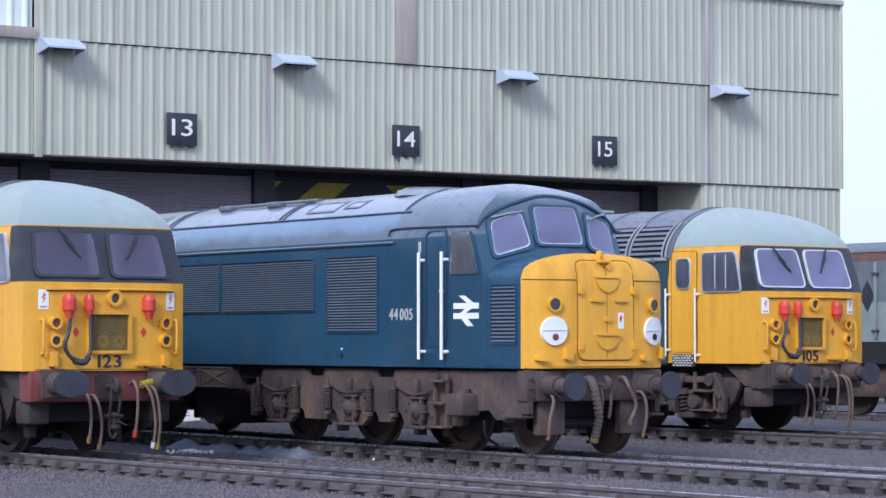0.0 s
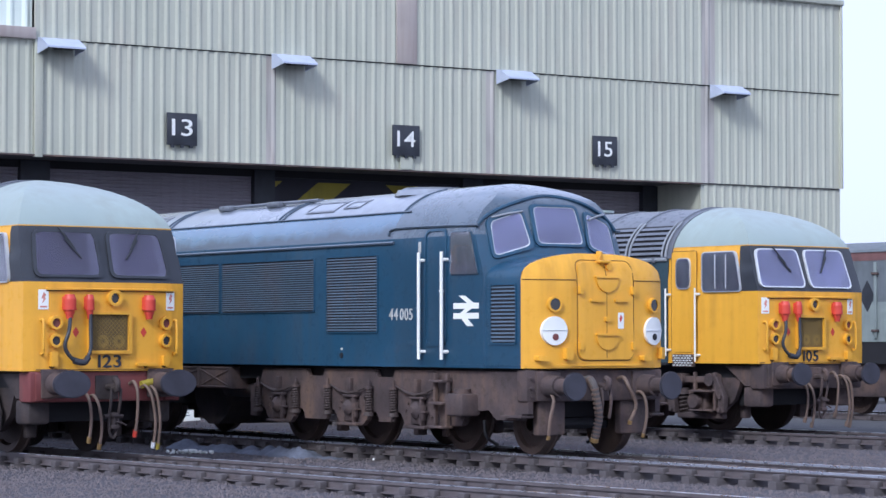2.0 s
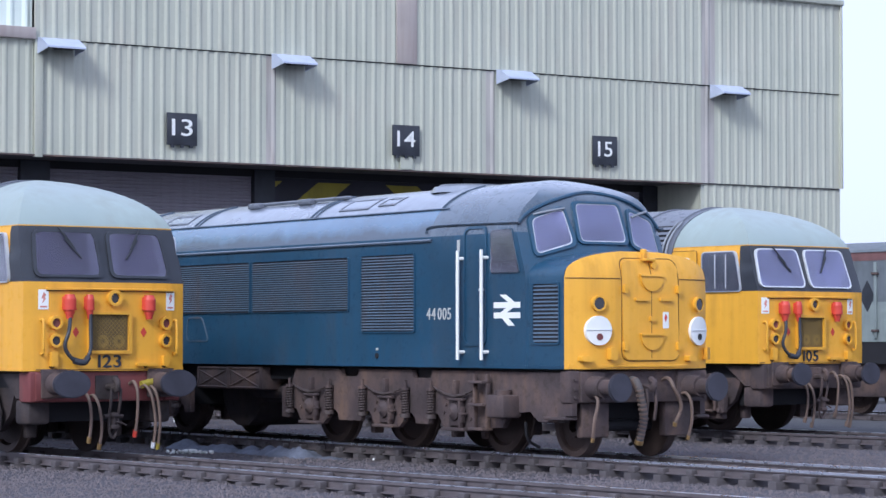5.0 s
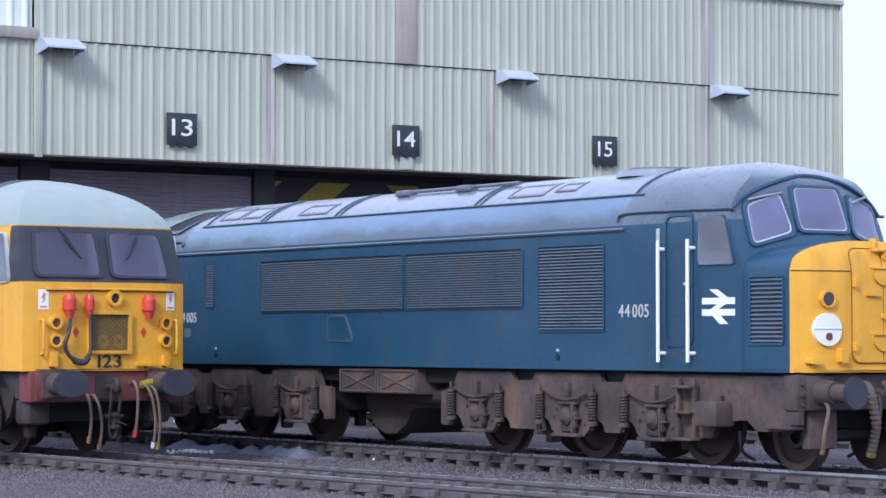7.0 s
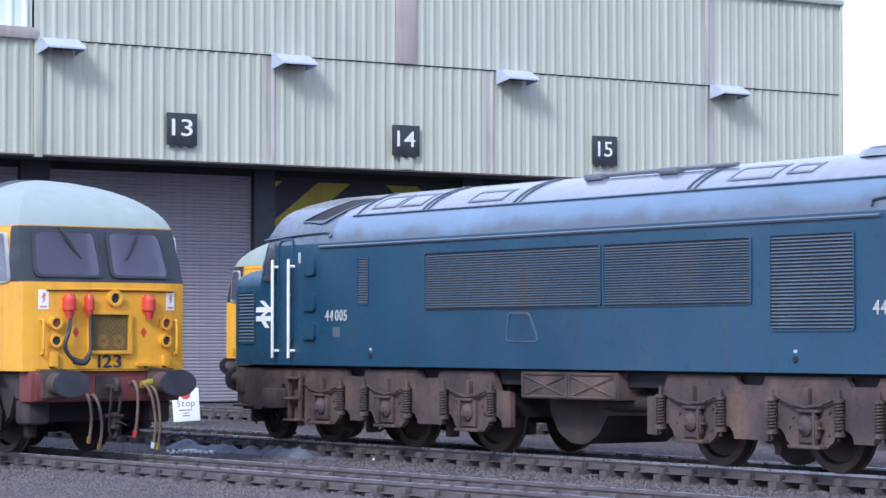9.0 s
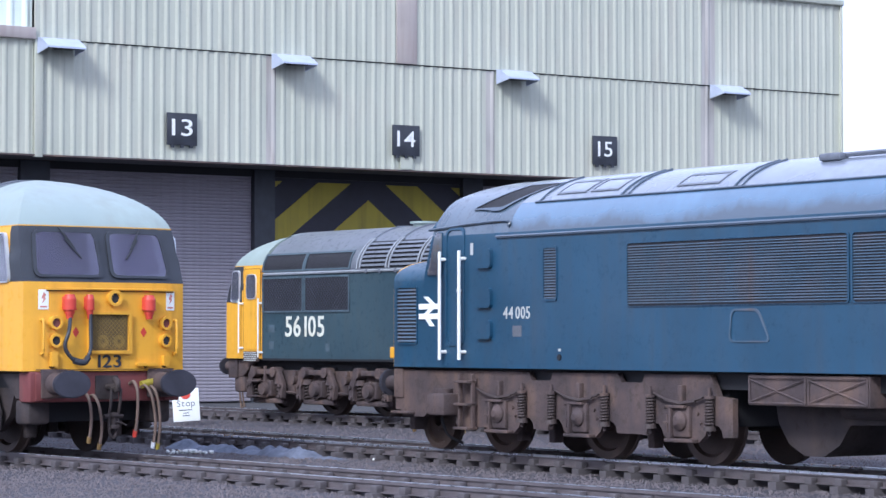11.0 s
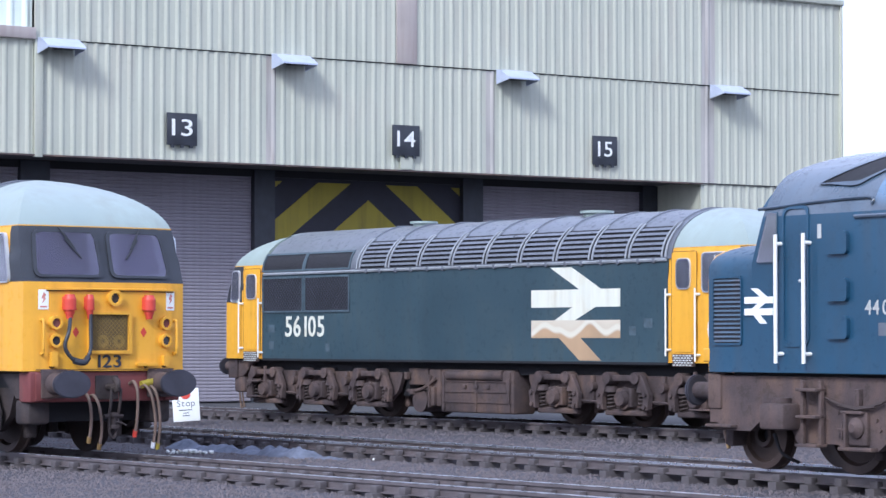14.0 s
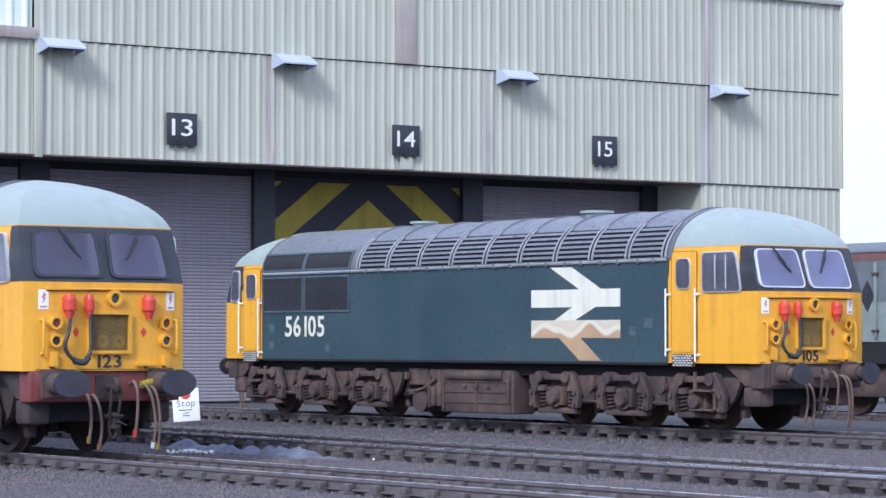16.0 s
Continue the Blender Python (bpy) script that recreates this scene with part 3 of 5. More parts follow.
    part("cab_lining", plate(bmesh.new(), shrink(outline, wide * 0.4), mp, 0.022), lining, w, "cab lining behind the glass, on windscreens coloured as reflected sky")
    part("window_frame", band(bmesh.new(), outline, shrink(outline, wide), mp, high + 0.02), frame_mat, w)
    return w


def handrail(parent, x, y, z0, z1, material="white", r=0.027, s=-1):
    bm = bmesh.new()
    tube(bm, [(x, y, z0), (x, y, z1)], r, 10)
    h = part("handrail", bm, material, parent, "white vertical handrail")
    for z in (z0 + 0.12, z1 - 0.12):
        part("rail_bracket", cy(bmesh.new(), (x, y, z), (x + 0.02, y - s * 0.11, z), 0.026, seg=8), material, h)


def bogie44(loco, c, d):
    """The long eight-wheel truck; c the middle, d the way to its outer end."""
    X = lambda u: c + d * u
    b = part("bogie", bx(bmesh.new(), X(-0.3), X(0.3), -1.0, 1.0, 0.75, 1.06, 0.03), "frame", loco, "dust-brown plate-frame bogie")
    for u in (-3.3, -1.65, 0.9, 3.6):
        part("cross_beam", bx(bmesh.new(), X(u) - 0.12, X(u) + 0.12, -1.015, 1.015, 0.55, 1.05), "dark", b)
    for s in (-1, 1):
        part("side_frame", side_frame44(c, d, s), "frame", b)
        for ax in (-2.75, -0.50, 1.45):
            part("axlebox", bx(bmesh.new(), X(ax) - 0.17, X(ax) + 0.17, s * 1.06, s * 1.15, 0.40, 0.82, 0.02), "frame", b)
            bm = bmesh.new()
            cy(bm, (X(ax), s * 1.14, 0.62), (X(ax), s * 1.18, 0.62), 0.135, 0.13, 18)
            cy(bm, (X(ax), s * 1.18, 0.62), (X(ax), s * 1.24, 0.62), 0.13, 0.05, 18)
            part("axlebox_cover", bm, "frame", b, "domed axlebox cover")
            part("keeper_beam", bx(bmesh.new(), X(ax) - 0.30, X(ax) + 0.30, s * 1.08, s * 1.20, 0.33, 0.38, 0.012), "frame", b)
            bm = bmesh.new()
            for q0, q1, z0, z1 in ((0.16, 0.20, 0.36, 0.82), (-0.13, 0.26, 0.79, 0.83), (0.19, 0.31, 0.58, 0.61), (0.22, 0.245, 0.46, 0.70)):
                bx(bm, X(ax + q0), X(ax + q1), s * 1.13, s * 1.20, z0, z1, 0.008)
            part("brake_hanger", bm, "frame", b)
            part("spring_hanger", bx(bmesh.new(), X(ax) - 0.045, X(ax) + 0.045, s * 1.09, s * 1.17, 0.88, 1.10, 0.012), "frame", b)
            bm = bmesh.new()
            for q in (-0.58, 0.58):
                for k in range(3):
                    f = 1 - 0.22 * k
                    tube(bm, [(X(ax) + q * f, s * (1.15 + 0.008 * k), 0.985 - 0.022 * k - 0.12 * (1 - f)), (X(ax) + q * 0.45 * f, s * (1.16 + 0.008 * k), 0.90 - 0.016 * k), (X(ax), s * (1.16 + 0.008 * k), 0.87 - 0.012 * k)], 0.016, 5, 3)
            part("leaf_spring", bm, "springs", b, "dark laminated spring")
            for q in ((-0.62, 0.62) if ax < 1 else (-0.62,)):
                part("coil_spring", coil(bmesh.new(), X(ax + q), s * 1.17, 0.56, 0.93, 0.045, 9), "springs", b)
                part("spring_rod", cy(bmesh.new(), (X(ax + q), s * 1.17, 0.44), (X(ax + q), s * 1.17, 1.08), 0.022, seg=8), "frame", b)
                part("spring_seat", cy(bmesh.new(), (X(ax + q), s * 1.17, 0.50), (X(ax + q), s * 1.17, 0.56), 0.085, 0.07, 12), "springs", b)
                part("spring_cap", cy(bmesh.new(), (X(ax + q), s * 1.17, 0.93), (X(ax + q), s * 1.17, 0.97), 0.065, seg=12), "frame", b)
            for q, z in ((-0.36, 0.60), (-0.30, 0.72), (0.36, 0.52), (0.38, 0.80)):
                part("bolt", cy(bmesh.new(), (X(ax + q), s * 1.09, z), (X(ax + q), s * 1.125, z), 0.022, seg=6), "frame", b)
        # outer axle gear: sand box, footstep, guard
        bm = bmesh.new()
        bx(bm, X(2.55), X(3.02), s * 1.04, s * 1.36, 0.56, 0.90, 0.05)
        cy(bm, (X(2.78), s * 1.2, 0.9), (X(2.78), s * 1.2, 0.97), 0.12, seg=14)
        part("sand_box", bm, "frame", b)
        st = part("footstep", bx(bmesh.new(), X(2.02), X(2.40), s * 1.12, s * 1.30, 0.36, 0.40, 0.01), "frame", b)
        bm = bmesh.new()
        for u in (2.02, 2.35):
            bx(bm, X(u), X(u + 0.05), s * 1.16, s * 1.22, 0.38, 1.2, 0.01)
        bx(bm, X(2.02), X(2.40), s * 1.14, s * 1.30, 0.72, 0.76, 0.01)
        bx(bm, X(2.02), X(2.40), s * 1.14, s * 1.30, 1.06, 1.10, 0.01)
        part("step_ladder", bm, "frame", st)
        bm = bmesh.new()
        tube(bm, [(X(3.1), s * 1.18, 0.5), (X(3.05), s * 1.1, 0.25), (X(3.0), s * 0.85, 0.12)], 0.025, 6)
        part("sand_pipe", bm, "dark", b)
        for u in (-1.55, 0.75, 1.55):
            part("brake_shoe", bx(bmesh.new(), X(u) - 0.07, X(u) + 0.07, s * 0.66, s * 0.84, 0.2, 0.72, 0.02), "frame", b)
    widen(b, 1.13)
    return b


def widen(b, k):
    """Set the outer gear of a bogie further out, under the body side."""
    for o in b.children_recursive:
        if o.name.split(".")[0] not in ("brake_shoe", "cross_beam", "sand_pipe"):
            o.data.transform(Matrix.Diagonal((1, k, 1, 1)))


def side_frame44(c, d, s):
    bm = bmesh.new()
    prof = [(-3.75, 0.42)]
    for ax in (-2.75, -0.50, 1.45):
        arch = [(0.80, 0.41), (0.78, 0.50), (0.70, 0.57), (0.54, 0.57), (0.47, 0.50), (0.43, 0.42), (0.30, 0.33)]
        prof += [(ax - u, z) for u, z in arch] + ([(ax + u, z) for u, z in reversed(arch)] if ax < 1 else [(ax + 0.3, 0.33)])
    prof += [(1.85, 0.40), (2.6, 0.40), (2.75, 0.62), (3.3, 0.66), (3.5, 0.52), (4.1, 0.52), (4.15, 0.62), (4.3, 0.62), (4.3, 1.24)]
    for m in (0.475, -1.625):
        prof += [(m + 0.30, 1.24), (m + 0.23, 1.12), (m - 0.23, 1.12), (m - 0.30, 1.24)]
    prof += [(-3.3, 1.24), (-3.45, 0.96), (-3.75, 0.93)]
    a = [bm.verts.new((c + d * x, s * 1.02, z)) for x, z in prof]
    b = [bm.verts.new((c + d * x, s * 1.10, z)) for x, z in prof]
    bm.faces.new(a)
    bm.faces.new(b)
    for i in range(len(prof)):
        bm.faces.new((a[i - 1], a[i], b[i], b[i - 1]))
    return bm


def bmesh_dome(r):
    bm = bmesh.new()
    bmesh.ops.create_icosphere(bm, subdivisions=1, radius=r)
    return bm


def make_blue_loco():
    L = empty("diesel_locomotive", pose(0, 0, 0), label="weathered rail-blue nose-ended diesel locomotive with yellow ends", category="locomotive", group="locomotives")
    lv = [1.29, 1.4, 2.0, 2.45, 2.7, 2.9, 3.1, 3.2, 3.3]
    rear = lambda z, y: -x44(z, y)
    part("body", hull(bmesh.new(), lv, w44, x44, rear, 24), "blue", L)
    mid = (lambda z, y: 6.2, lambda z, y: -6.45)
    part("roof_side", hull(bmesh.new(), [3.3, 3.36, 3.43, 3.5, 3.56, 3.62, 3.68, 3.74], w44, *mid, 4), "blue_roof", L, "glossy blue roof curve, sheen in its colour, with sooty stains")
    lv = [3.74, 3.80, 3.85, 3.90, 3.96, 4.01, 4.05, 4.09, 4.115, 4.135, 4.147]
    # top split off so its colour can hold the light from above
    part("roof", hull(bmesh.new(), lv, w44, *mid, 4), "roof_toplit", L, "blue-grey roof top, coloured paler for light from above")
    lv = [3.3, 3.36, 3.43, 3.5, 3.56, 3.62, 3.68] + lv
    part("cab_roof", hull(bmesh.new(), lv, w44, x44, lambda z, y: 6.2, 24), "cab_roof", L, "sooty dark blue cab roof")
    part("cab_roof", hull(bmesh.new(), lv, w44, lambda z, y: -6.45, rear, 24), "cab_roof", L, "sooty dark blue cab roof")
    for d in (-1, 1):
        e = Matrix.Diagonal((d, d, 1, 1))   # the far end is the near end turned half round
        E3 = lambda v: Vector((d * v[0], d * v[1], v[2]))
        end = lambda u, v, h: E3((nose_x(v, u) + h, u, v))
        cabf = lambda u, v, h: E3((x44(v, u) + h, u, v))
        lv = [1.29, 1.34, 1.8, 2.2, 2.45, 2.62, 2.70, 2.77, 2.83, 2.88, 2.92, 2.95, 2.98, 3.0]
        bm = hull(bmesh.new(), lv, nose_w, lambda z, y: 9.574, lambda z, y: 8.5)
        bmesh.ops.transform(bm, matrix=e, verts=bm.verts)
        n = part("nose", bm, "blue", L)
        bm = hull(bmesh.new(), lv, lambda z: nose_w(z) - 0.002, nose_x, lambda z, y: 9.574, n=16)
        bmesh.ops.transform(bm, matrix=e, verts=bm.verts)
        n = part("nose_front", bm, "yellow", L, "warning-yellow nose end")
        # yellow seam, gangway doors, discs, lamps
        part("seam", line_on(bmesh.new(), end, [(-1.31, 2.6), (-0.46, 2.6)], 0.008), "grime", n, "thin panel seam")
        part("seam", line_on(bmesh.new(), end, [(0.66, 2.6), (1.31, 2.6)], 0.008), "grime", n)
        o = rrect(-0.42, 0.62, 1.42, 2.86, 0.12)
        dd = part("gangway_door", plate(bmesh.new(), o, end, 0.03), "yellow", n, "closed yellow gangway doors")
        part("door_gap", line_on(bmesh.new(), end, rrect(-0.435, 0.635, 1.405, 2.90, 0.13), 0.007, closed=True), "grime", n)
        part("door_joint", line_on(bmesh.new(), end, [(0.10, 1.44), (0.10, 2.84)], 0.005, 0.03), "grime", dd)
        for hy, hz, hw, hh in ((-0.10, 2.30, 0.12, 0.022), (0.36, 2.30, 0.12, 0.022), (0.10, 2.02, 0.045, 0.035), (-0.40, 2.45, 0.03, 0.06), (-0.40, 1.62, 0.03, 0.06), (0.60, 2.45, 0.03, 0.06), (0.60, 1.62, 0.03, 0.06)):
            part("hinge", plate(bmesh.new(), rrect(hy - hw, hy + hw, hz - hh, hz + hh, 0.012), end, 0.07), "yellow", dd)
        for hz in (2.64, 1.78):
            o = [(0.10 + 0.21 * math.cos(radians(180 + a)), hz + 0.22 * math.sin(radians(180 + a))) for a in range(0, 181, 15)]
            fd = part("folded_disc", plate(bmesh.new(), o, end, 0.06), "yellow", dd, "half-round folded disc, yellow")
            part("disc_bar", plate(bmesh.new(), rrect(-0.12, 0.32, hz - 0.005, hz + 0.03, 0.01), end, 0.085), "yellow", fd)
        for yy in (-0.86, 1.05):
            for oz, rr, dep, mt in ((1.845, 0.212, 0.05, "white"),):
                o = [(yy + rr * math.cos(radians(a)), oz + rr * math.sin(radians(a))) for a in range(0, 360, 12)]
                disc = part("headcode_disc", plate(bmesh.new(), o, end, dep), mt, n, "round white headcode disc, folded open")
                part("disc_hinge", plate(bmesh.new(), rrect(yy - 0.205, yy + 0.205, oz + 0.0, oz + 0.018, 0.005), end, dep + 0.012), "alu", disc)
                part("disc_lamp", plate(bmesh.new(), [(yy + 0.0 + 0.05 * math.cos(radians(a)), oz - 0.09 + 0.05 * math.sin(radians(a))) for a in range(0, 360, 30)], end, dep + 0.012), "beam" if yy < 0 else "dark", disc)
            o = [(yy + 0.115 * math.cos(radians(a)), 2.235 + 0.115 * math.sin(radians(a))) for a in range(0, 360, 20)]
            lp = part("marker_lamp", band(bmesh.new(), o, shrink(o, 0.022), end, 0.06), "yellow", n, "yellow-ringed marker lamp")
            part("lens", plate(bmesh.new(), shrink(o, 0.018), end, 0.045), "lens", lp, "dull glass lens")
            part("lamp_iron", plate(bmesh.new(), rrect(yy + 0.16, yy + 0.28, 1.42, 1.60, 0.02), end, 0.10), "yellow", n)
            part("lamp_iron", plate(bmesh.new(), rrect(yy - 0.30, yy - 0.14, 1.40, 1.48, 0.02), end, 0.12), "yellow", n)
        bm = bmesh.new()
        bx(bm, d * 9.60, d * 9.70, d * 0.08 - 0.03, d * 0.08 + 0.03, 2.90, 3.04, 0.015)
        bx(bm, d * 9.62, d * 9.82, d * 0.08 - 0.10, d * 0.08 + 0.10, 2.86, 2.90, 0.01)
        cy(bm, (d * 9.74, d * 0.0, 2.88), (d * 9.74, d * 0.0, 2.96), 0.03, seg=8)
        cy(bm, (d * 9.74, d * 0.16, 2.80), (d * 9.80, d * 0.16, 2.80), 0.05, seg=10)
        part("top_bracket", bm, "yellow", n, "small yellow lamp bracket")
        part("warning_flash", plate(bmesh.new(), rrect(0.31, 0.42, 1.88, 2.12, 0.01), end, 0.034), "white", n, "white electric warning label with red zigzag")
        part("zigzag", plate(bmesh.new(), [(0.335, 2.03), (0.36, 2.09), (0.38, 2.06), (0.39, 2.04), (0.355, 1.97)], end, 0.038), "red", n)
        part("valance_line", plate(bmesh.new(), rrect(-1.28, 1.26, 1.30, 1.36, 0.01), end, 0.02), "yellow", n)
        first = None
        for k in range(34):
            for u0, z0, du, dz in ((7.75, 1.335, 0.055, 0.0), (8.76, 1.64, 0.0, 0.029), (9.54, 1.64, 0.0, 0.029)):
                at = Vector((d * (u0 + du * k), -d * (nose_w(2.0) + (0.03 if u0 < 8 else 0)), z0 + dz * k))
                if first is None:
                    first = part("rivet", bmesh_dome(0.011), "blue", L)
                    first.matrix_basis = Matrix.Translation(at)
                else:
                    again(first, L, Matrix.Translation(at))
        # cab windows
        win = [rquad([(-1.16, 2.97), (-0.56, 3.14), (-0.62, 3.66), (-1.13, 3.50)], 0.09), rquad([(-0.43, 3.17), (0.43, 3.17), (0.40, 3.74), (-0.40, 3.74)], 0.09), rquad([(0.56, 3.14), (1.16, 2.97), (1.13, 3.50), (0.62, 3.66)], 0.09)]
        for o in win:
            # the thin pale frame paints the bright highlights along the screen edges
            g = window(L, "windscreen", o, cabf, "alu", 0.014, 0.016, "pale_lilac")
            g.parent = L
            part("screen_surround", band(bmesh.new(), [tuple(Vector(p) + (Vector(p) - sum((Vector(x) for x in o), Vector((0, 0))) / len(o)).normalized() * 0.06) for p in o], o, cabf, 0.045), "blue", g)
        for y0, y1 in ((-1.1, -0.6), (0.65, 1.05)):
            bm = bmesh.new()
            tube(bm, [cabf(y0, 3.56, 0.05), cabf((y0 + y1) / 2, 3.62, 0.07), cabf(y1, 3.66, 0.05)], 0.018, 6)
            part("windscreen_wiper", bm, "rib", L, "thin grey wiper arm")
        # roof lip over the windows
        bm = bmesh.new()
        pts = []
        for k in range(25):
            a = math.pi * k / 24
            z = 3.42 + 0.50 * math.sin(a)
            pts.append(cabf(-math.cos(a) * w44(z) * (1 if k in (0, 24) else 0.985), z, 0.02))
        tube(bm, pts, 0.03, 6, 2)
        part("roof_lip", bm, "blue", L)
        buffers_at(L, d, 9.72, 10.35, 1.03, 0.9)
        bm = bx(bmesh.new(), d * 9.40, d * 9.66, -1.28, 1.28, 0.80, 1.27, 0.03)
        gear = part("buffer_beam", bm, "frame", L, "dusty brown buffer beam")
        for s in (-1, 1):
            part("end_step", bx(bmesh.new(), d * 9.10, d * 9.62, s * 1.12, s * 1.36, 0.56, 0.60, 0.01), "frame", gear)
            for bz in (0.88, 1.0, 1.14):
                part("bolt", cy(bmesh.new(), (d * 9.655, s * 1.2, bz), (d * 9.69, s * 1.2, bz), 0.025, seg=6), "frame", gear)
            part("guard_plate", bx(bmesh.new(), d * 9.45, d * 9.60, s * 0.52, s * 1.02, 0.30, 0.86, 0.03), "frame", gear)
        bm = bmesh.new()
        part("coupling_hook", tube(bm, [(d * 9.6, 0, 1.02), (d * 9.85, 0, 1.03), (d * 9.95, 0, 1.0), (d * 9.98, 0, 1.1), (d * 9.9, 0, 1.14)], 0.05, 8), "frame", gear)
        bm = bmesh.new()
        for q in (-0.08, 0.08):
            tube(bm, [(d * 9.9, d * q, 1.0), (d * 9.93, d * q, 0.8), (d * 9.88, d * q, 0.55)], 0.025, 6)
        part("screw_coupling", bm, "frame", gear)
        for y, z, drop, r, sway, mt in ((-0.98, 0.92, 0.62, 0.026, -0.05, "hose"), (-0.22, 1.1, 0.85, 0.055, 0.1, "rubber"), (0.42, 1.12, 0.62, 0.028, 0.16, "hose"), (0.75, 0.9, 0.6, 0.024, 0.03, "hose")):
            bm = bmesh.new()
            tube(bm, [(d * 9.62, d * y, z), (d * 9.80, d * y, z + 0.03), (d * 9.92, d * y, z - 0.1), (d * 9.90, d * (y + sway), z - drop * 0.6), (d * 9.84, d * (y + sway * 0.6), z - drop)], r, 10)
            p = part("brake_pipe", bm, mt, gear, "grey hanging brake hose")
            part("pipe_coupling", cy(bmesh.new(), (d * 9.84, d * (y + sway * 0.6), z - drop + 0.01), (d * 9.82, d * (y + sway * 0.6), z - drop - 0.05), r * 1.2, seg=8), "brass", p)
            if r > 0.05:
                P = [(9.80, y, z + 0.03), (9.92, y, z - 0.1), (9.90, y + sway, z - drop * 0.6), (9.84, y + sway * 0.6, z - drop)]
                bm = bmesh.new()
                for a, b in zip(P, P[1:]):
                    for q in range(6):
                        f = q / 6
                        c0, c1 = [Vector((d * (a[0] + (b[0] - a[0]) * g), d * (a[1] + (b[1] - a[1]) * g), a[2] + (b[2] - a[2]) * g)) for g in (f, f + 0.07)]
                        cy(bm, c0, c1, r * 1.22, seg=12)
                part("hose_rib", bm, "hose", p, "ribbed hose cover")
    # both long sides; the second is the first turned half round
    for s in (-1, 1):
        k = -s
        mp = lambda u, v, h: Vector((k * u, s * (w44(v) + h), v))
        louvre(L, s, 4.24, 5.81, 1.82, 3.07, mp, 26)
        louvre(L, s, 0.765, 3.90, 2.17, 3.05, mp, 22)
        louvre(L, s, -3.69, 0.735, 2.17, 3.05, mp, 22)
        louvre(L, s, -5.60, -5.27, 2.27, 3.07, mp, 18)
        for e in (-1, 1):
            nmp = lambda u, v, h: Vector((k * u, s * (nose_w(v) + h), v))
            x0, x1 = (8.82, 9.48) if e > 0 else (-9.48, -8.9)
            louvre(L, s, x0, x1, 1.64, 2.55, nmp, 15)
            dx0, dx1 = (7.16, 7.68) if e > 0 else (-8.05, -7.63)
            o = rrect(dx0, dx1, 1.66, 3.38, 0.1)
            dr = part("cab_door", plate(bmesh.new(), o, mp, -0.012), "blue", L, "blue cab door")
            part("door_edge", band(bmesh.new(), [(p[0], p[1]) for p in rrect(dx0 - 0.04, dx1 + 0.04, 1.62, 3.42, 0.12)], o, mp, 0.02), "blue", dr)
            part("door_handle", bx(bmesh.new(), k * (dx1 - 0.10), k * (dx1 - 0.02), s * 1.36, s * 1.42, 2.44, 2.48, 0.01), "alu", dr)
            for hx in (dx0 - 0.06, dx1 + 0.04):
                handrail(L, k * hx, s * 1.46, 1.41, 3.06, s=s)
            wx0, wx1 = (7.84, 8.57) if e > 0 else (-8.57, -8.18)
            window(L, "cab_window", rquad([(wx0, 2.70), (wx1, 2.70), (wx1 - (0.22 if e > 0 else 0), 3.36), (wx0 + (0 if e > 0 else 0.22), 3.36)], 0.05), mp, "blue", 0.025, -0.002)
            ax0, ax1 = (7.90, 8.56) if e > 0 else (-8.82, -8.27)
            part("arrow_emblem", arrow_shape(bmesh.new(), mp, ax0, ax1, 1.92, 2.38), "white", L, "white painted two-way arrow emblem", smooth=0)
            nx = 6.45 if e > 0 else -6.26
            words("running_digit", "44 005", 0.255, Matrix.Translation((k * nx, s * 1.358, 2.10)) @ pose(0, 0, 0, 90, 0, 0 if s < 0 else 180), "old_white", L, "white painted running digit", span=0.66, bold=0.002)
            part("jack_mark", bx(bmesh.new(), k * (4.72 if e > 0 else -5.22) - 0.03, k * (4.72 if e > 0 else -5.22) + 0.03, s * 1.35, s * 1.364, 1.545, 1.585), "old_white", L)
            part("jack_point", cy(bmesh.new(), (k * (4.72 if e > 0 else -5.22), s * 1.34, 1.46), (k * (4.72 if e > 0 else -5.22), s * 1.375, 1.46), 0.045, seg=10), "dark", L)
            bm = bmesh.new()
            gm = lambda x, z: Vector((k * x, s * (w44(z) + 0.02), z))
            if e > 0:
                tube(bm, [gm(6.10, 3.36), gm(6.22, 3.46), gm(7.4, 3.46), gm(8.5, 3.44)], 0.022, 6)
            else:
                tube(bm, [gm(-8.55, 3.40), gm(-7.4, 3.46), gm(-6.55, 3.47), gm(-6.48, 3.38)], 0.022, 6)
            part("cab_gutter", bm, "roof_seam", L)
        bm = bmesh.new()
        tube(bm, [gm(-6.75, 3.24), gm(6.27, 3.24)], 0.025, 6)
        part("gutter", bm, "blue_roof", L, "rain gutter along the body side")
        for hz in (2.92, 2.33, 1.86):
            part("access_hatch", plate(bmesh.new(), rrect(-7.24, -6.86, hz - 0.14, hz + 0.15, 0.06), mp, 0.06), "blue", L)
        part("access_hatch", band(bmesh.new(), rquad([(-1.55, 1.68), (-0.72, 1.68), (-0.95, 2.12), (-1.50, 2.12)], 0.1), shrink(rquad([(-1.55, 1.68), (-0.72, 1.68), (-0.95, 2.12), (-1.50, 2.12)], 0.1), 0.03), mp, 0.016), "slat_blue", L)
        part("data_panel", plate(bmesh.new(), rrect(-6.36, -6.14, 1.76, 1.92, 0.01), mp, 0.005), "roof_dark", L, "small faded data panel")
        for hx, hz in ((-7.40, 3.08), (6.98, 3.14)):
            part("warning_flash", plate(bmesh.new(), rrect(hx - 0.035, hx + 0.035, hz - 0.09, hz + 0.09, 0.008), mp, 0.006), "old_white", L, "small worn warning label")
